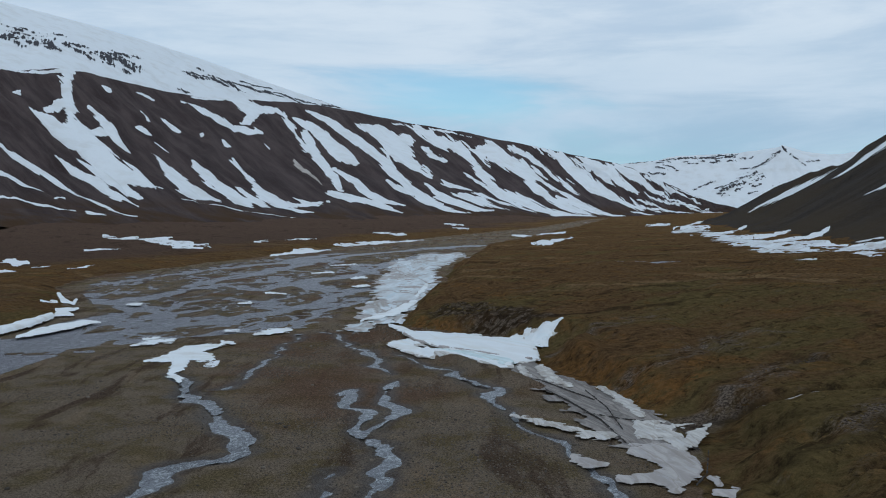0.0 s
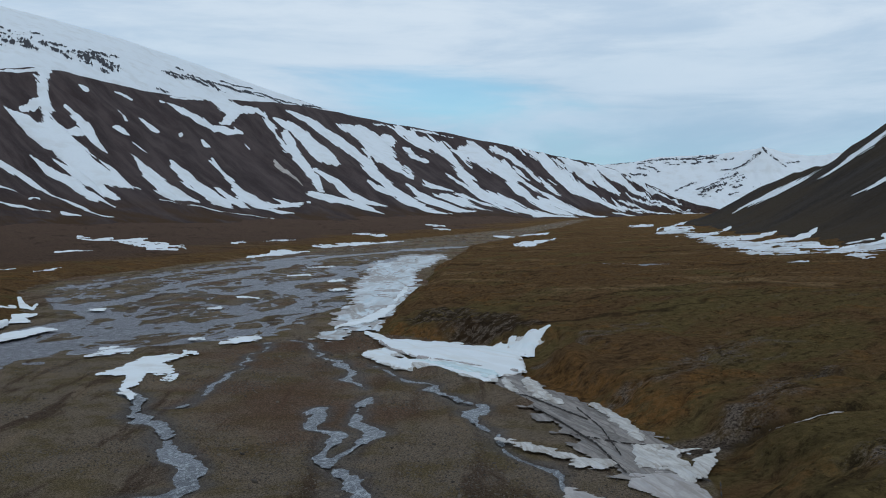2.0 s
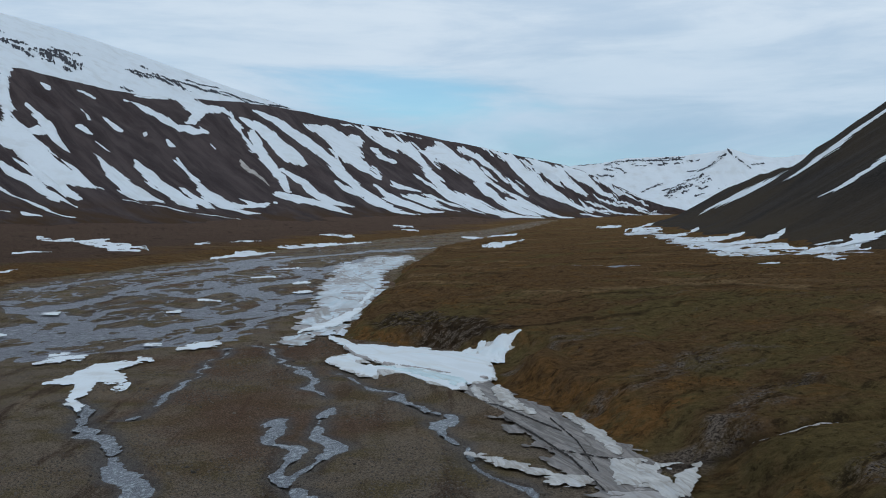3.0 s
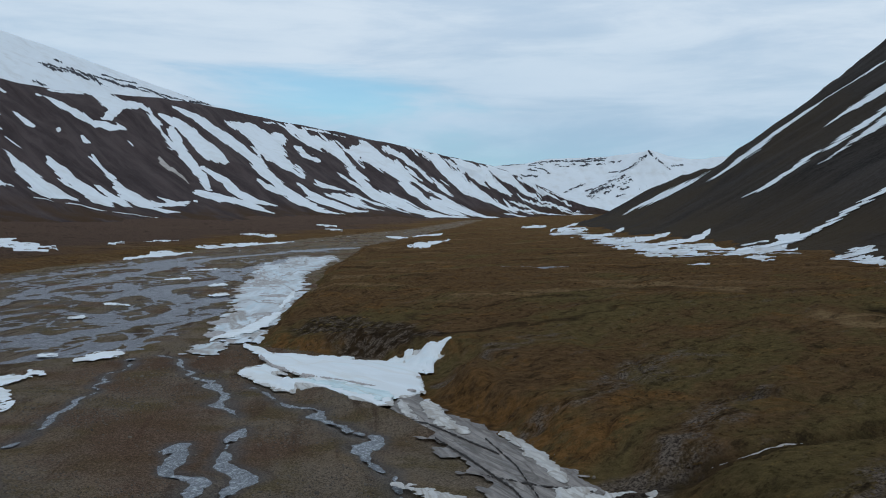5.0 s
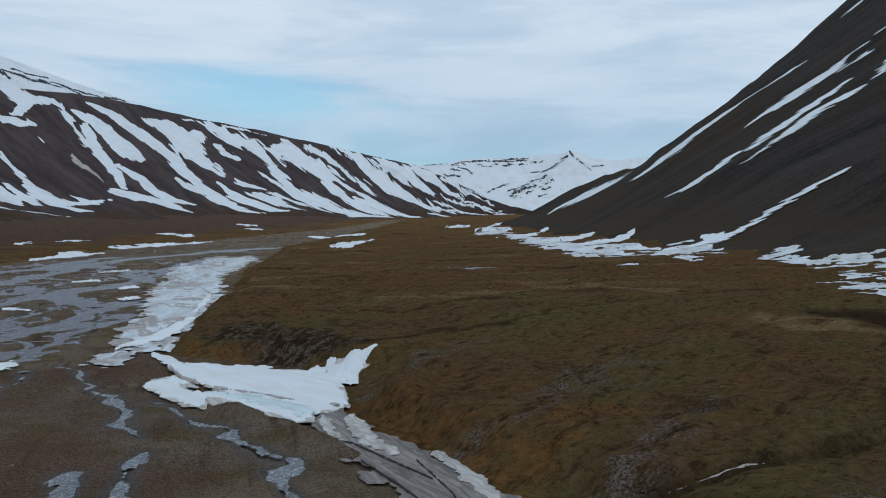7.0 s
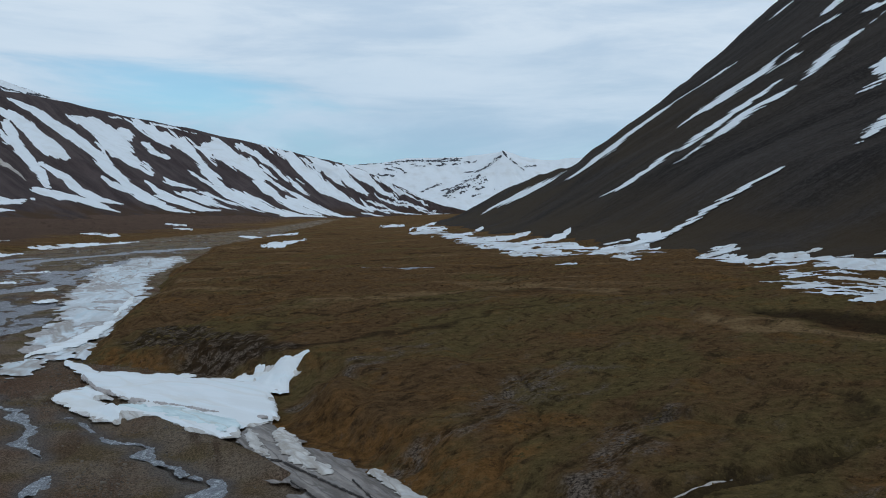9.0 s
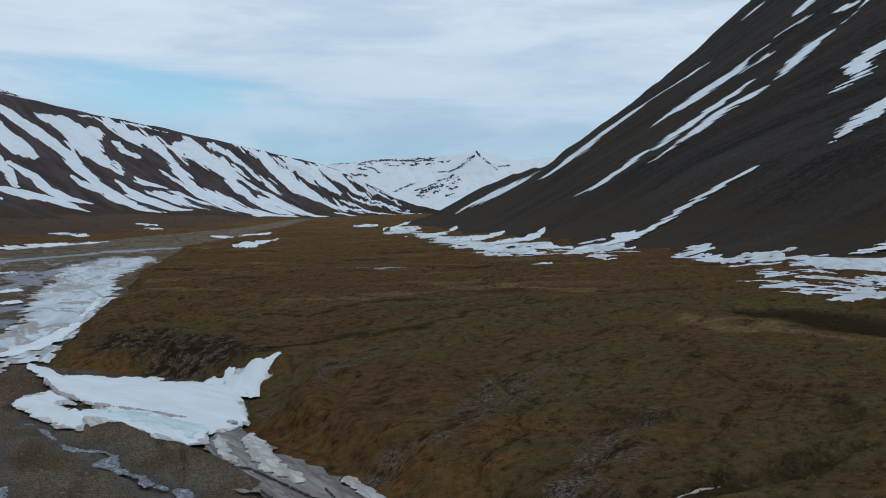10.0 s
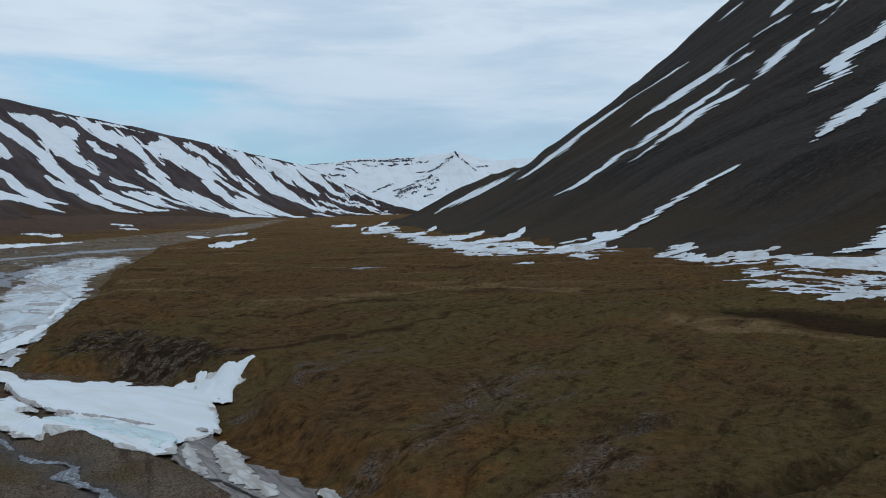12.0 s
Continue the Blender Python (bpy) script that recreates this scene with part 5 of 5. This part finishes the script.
floor_piece("snow_field", [((51.5, 384, 0.4), (57, 385, 1.2), (63, 385, 1.6)), ((63, 378, 1.3), (63.4, 353, 0.9), (74, 358, 1.5), (79.5, 338, 2.0), (83, 318, 2.2), (91, 318, 2.2), (104, 314, 2.0), (118, 304, 2.2), (145, 283, 2.6)), ((100, 334, 0.4), (108, 334, 0.6), (116, 330, 0.7))],
            FIELD, "broad sheet of old snow at the foot of the scree slope", "snow field", EAST_SNOW, cell=0.2, thick=0.3, rough=1.2, rag=0.42, rim=0.3, climb=60.0, gain=0.6, heading=19, stretch=11.0, wide=24.0,
            minus=[((70, 340, 0.1), (75, 335, 0.4), (80, 333, 0.1))])
floor_piece("snow_field", [((50, 286, 0.1), (52.6, 268, 0.5), (54.2, 255, 0.8), (57, 248, 0.8), (66, 252, 0.8), (70, 244, 0.7), (80, 244, 0.9), (95, 238, 0.9), (110, 230, 0.8))], FIELD,
            "patchy melting snow on dark wet tundra", "snow field", EAST_SNOW, cell=0.12, thick=0.22, rough=1.5, rag=0.30, rim=0.25, climb=60.0, gain=0.66, heading=19, stretch=9.0, wide=18.0)
floor_piece("snow_field", [((-80, 785, 0.6), (-66, 800, 1.8), (-46, 690, 2.4), (-20, 545, 1.8), (-2, 480, 1.6), (15, 449, 1.2), (31, 447, 0.8), (45, 463, 0.7))], FIELD,
            "streaky old snow along the foot of the scree slope", "snow field", EAST_SNOW, cell=0.25, thick=0.3, rough=2.9, rag=0.45, rim=0.3, climb=60.0, gain=0.64, heading=-2, stretch=18.0, wide=26.0)
floor_piece("snow_field", [((58, 300, 0.1), (64, 290, 0.2), (72, 280, 0.4), (82, 272, 0.5), (96, 262, 0.6), (112, 250, 0.5))], FIELD,
            "thin broken snow on dark wet tundra", "snow field", EAST_SNOW, cell=0.12, thick=0.18, rough=1.6, rag=0.26, rim=0.25, climb=60.0, gain=0.68, heading=19, stretch=9.5, wide=18.0)
for chain, thick in ((((-175.5, 179, 0.8), (-179.3, 189.8, 1.15), (-181.7, 198.2, 0.9), (-188.1, 211.5, 0.7)), 1.2), (((-165, 174.5, 0.28), (-166.6, 181.6, 0.87), (-168.3, 193, 1.06), (-169.7, 202.9, 0.78), (-166.5, 205.1, 0.16)), 0.5),
                     (((-189.4, 214.1, 0.5), (-192.5, 220.9, 1.2), (-186.4, 217.9, 0.5)), 0.4), (((-198.3, 225.3, 0.5), (-197.1, 228.1, 0.7), (-197.1, 232.8, 0.36)), 0.35),
                     (((-240, 274, 0.6), (-218.7, 251.6, 1.0), (-209.7, 245.7, 0.57), (-219, 258, 0.4)), 0.35), (((-217.6, 240.3, 0.19), (-216.9, 246.5, 0.29)), 0.4)):
    floor_piece("snow_bank", [chain], SNOW_NEAR, "thick snow bank at the edge of the braided river", "snow bank", "snow banks by the river", climb=3.0, cell=0.09, thick=thick, rough=0.2, rag=0.3, rim=0.2, gain=0.5, heading=-42, stretch=7.0)


def brook_piece(nodes):
    drifts[0] += 1
    x0, x1, y0, y1 = box_of(nodes, 5)
    x, y = np.meshgrid(np.arange(x0, x1, 0.18), np.arange(y0, y1, 0.3), indexing="ij")
    wx, wy = x + 2.0 * fbm(x / 9, y / 9, 2, 61), y + 2.0 * fbm(x / 9, y / 9, 2, 67)
    f = ribbon(nodes, wx, wy) + 0.5 * fbm(x / 2.5, y / 2.5, 3, 69) + 0.10 + 0.7 * fbm(x / 6, y / 12, 3, 79) + 0.5 * fbm(x / 1.3, y / 5.0, 4, 81, 0.6) - 0.1
    z = plain(x, y) + 0.10 + 0.03 * fbm(x / 0.9, y / 0.9, 2, 77)
    v, t = cut_grid(np.stack([x, y, z], -1), f)
    tagged(new("brook", mesh("brook", v, t, BROOK)), "shallow rippled brook running over gravel", "stream", "brooks on the gravel bar", "structure")


for nodes in BROOKS:
    brook_piece(nodes)


# melt puddles on the terrace and a sliver of snow in its ravine
def lie_water(name, chain, mat, label):
    me = lie_on_ground(name, [chain], mat, 0.4, 0.02, 1.2, 3.0, seed=91, rim=0.3)
    for one in me:
        tagged(new(name, one), label, "stream", kind="structure")


lie_water("puddle", ((-60, 374, 0.8), (-48, 372, 1.4), (-36, 375, 0.8)), RIVER, "shallow melt puddles on the tundra")
floor_piece("snow_sliver", [((-3, 131.2, 0.02), (1, 133.2, 0.03), (3, 134.3, 0.05), (5.2, 135.5, 0.12), (6.4, 136.3, 0.04))], DIRTY, "thin dirty snow sliver in a tundra ravine", "snow patch", "snow patches in the tundra", climb=20.0,
            cell=0.06, thick=0.1, rough=0.06, rag=1.0, rim=0.3)


# ---- loose cover ----
def scatter(rng, number, x0, x1, y0, y1, keep):
    x, y = rng.uniform(x0, x1, number), rng.uniform(y0, y1, number)
    ok = keep(x, y) > rng.rand(number)
    return x[ok], y[ok]


def stones():
    """Loose stones on the gravel bar, each a small uneven block."""
    rng = np.random.RandomState(5)

    def keep(x, y):
        bare = step(0, 3, bank_east(y) - x) * step(0, 4, x - river_edge(y)) * (brook(x, y) < -0.3)
        return bare * np.clip(0.25 + 0.9 * fbm(x / 18, y / 18, 3, 55), 0.05, 1)

    x, y = scatter(rng, 120000, -150, 0, 55, 225, keep)
    n = len(x)
    size = 0.04 + 0.08 * rng.rand(n) ** 3 + 0.16 * (rng.rand(n) > 0.996)
    corner = np.array([(a, b, c) for c in (-1, 1) for b in (-1, 1) for a in (-1, 1)], float) * (1, 1, 0.65)
    turn = rng.uniform(0, 6.3, n)
    shape = corner[None] * rng.uniform(0.55, 1.15, (n, 8, 1)) * rng.uniform(0.7, 1.3, (n, 1, 3)) * size[:, None, None]
    c, s = np.cos(turn)[:, None], np.sin(turn)[:, None]
    px, py = shape[..., 0] * c - shape[..., 1] * s + x[:, None], shape[..., 0] * s + shape[..., 1] * c + y[:, None]
    pz = shape[..., 2] + (ground(x, y) + size * 0.3)[:, None]
    quad = np.array([(0, 2, 3, 1), (4, 5, 7, 6), (0, 1, 5, 4), (1, 3, 7, 5), (3, 2, 6, 7), (2, 0, 4, 6)])
    faces = (quad[None] + 8 * np.arange(n)[:, None, None]).reshape(-1, 4)
    return mesh("loose_stones", np.stack([px, py, pz], -1).reshape(-1, 3), faces, STONE)


tagged(new("loose_stones", stones()), "loose grey-brown stones scattered over the gravel bar", "stones", kind="stuff")


def tussocks():
    """Low hummocks of moss and sedge on the terrace."""
    rng = np.random.RandomState(9)

    def keep(x, y):
        return step(4, 14, x - bank_east(y)) * (ribbon(SEEP, x, y) < -1) * (ribbon(RAVINE, x, y) < -0.2) * np.clip(0.45 + 0.7 * fbm(x / 22, y / 22, 3, 57), 0.08, 1)

    x, y = scatter(rng, 30000, -70, 70, 88, 215, keep)
    xf, yf = scatter(rng, 20000, -150, 110, 215, 420, keep)
    size = np.r_[rng.uniform(0.16, 0.42, len(x)), rng.uniform(0.3, 0.7, len(xf))]
    x, y = np.r_[x, xf], np.r_[y, yf]
    n = len(x)
    angle = np.arange(6) / 6 * 2 * np.pi + rng.uniform(0, 1, (n, 1))
    reach = size[:, None] * rng.uniform(0.7, 1.3, (n, 6))
    base = ground(x, y)
    px = np.c_[x, x[:, None] + reach * np.cos(angle)]
    py = np.c_[y, y[:, None] + reach * np.sin(angle) * 0.9]
    pz = np.c_[base + size * rng.uniform(0.15, 0.42, n), np.repeat((base - 0.08)[:, None], 6, 1)]
    ring = np.array([(0, i + 1, (i + 1) % 6 + 1) for i in range(6)])
    faces = (ring[None] + 7 * np.arange(n)[:, None, None]).reshape(-1, 3)
    v = np.stack([px, py, pz], -1).reshape(-1, 3)
    return mesh("tussocks", v, faces, TUSSOCK, [("tundra", np.ones(len(v))), ("wet", np.zeros(len(v))), ("dry", dryness(v[:, 0], v[:, 1])), ("bare", np.zeros(len(v)))] + [(key, np.zeros(len(v))) for key in ("stony", "slump", "rust", "pale")])


tagged(new("tussocks", tussocks()), "low brown and green moss and sedge tussocks", "tussocks", kind="stuff")
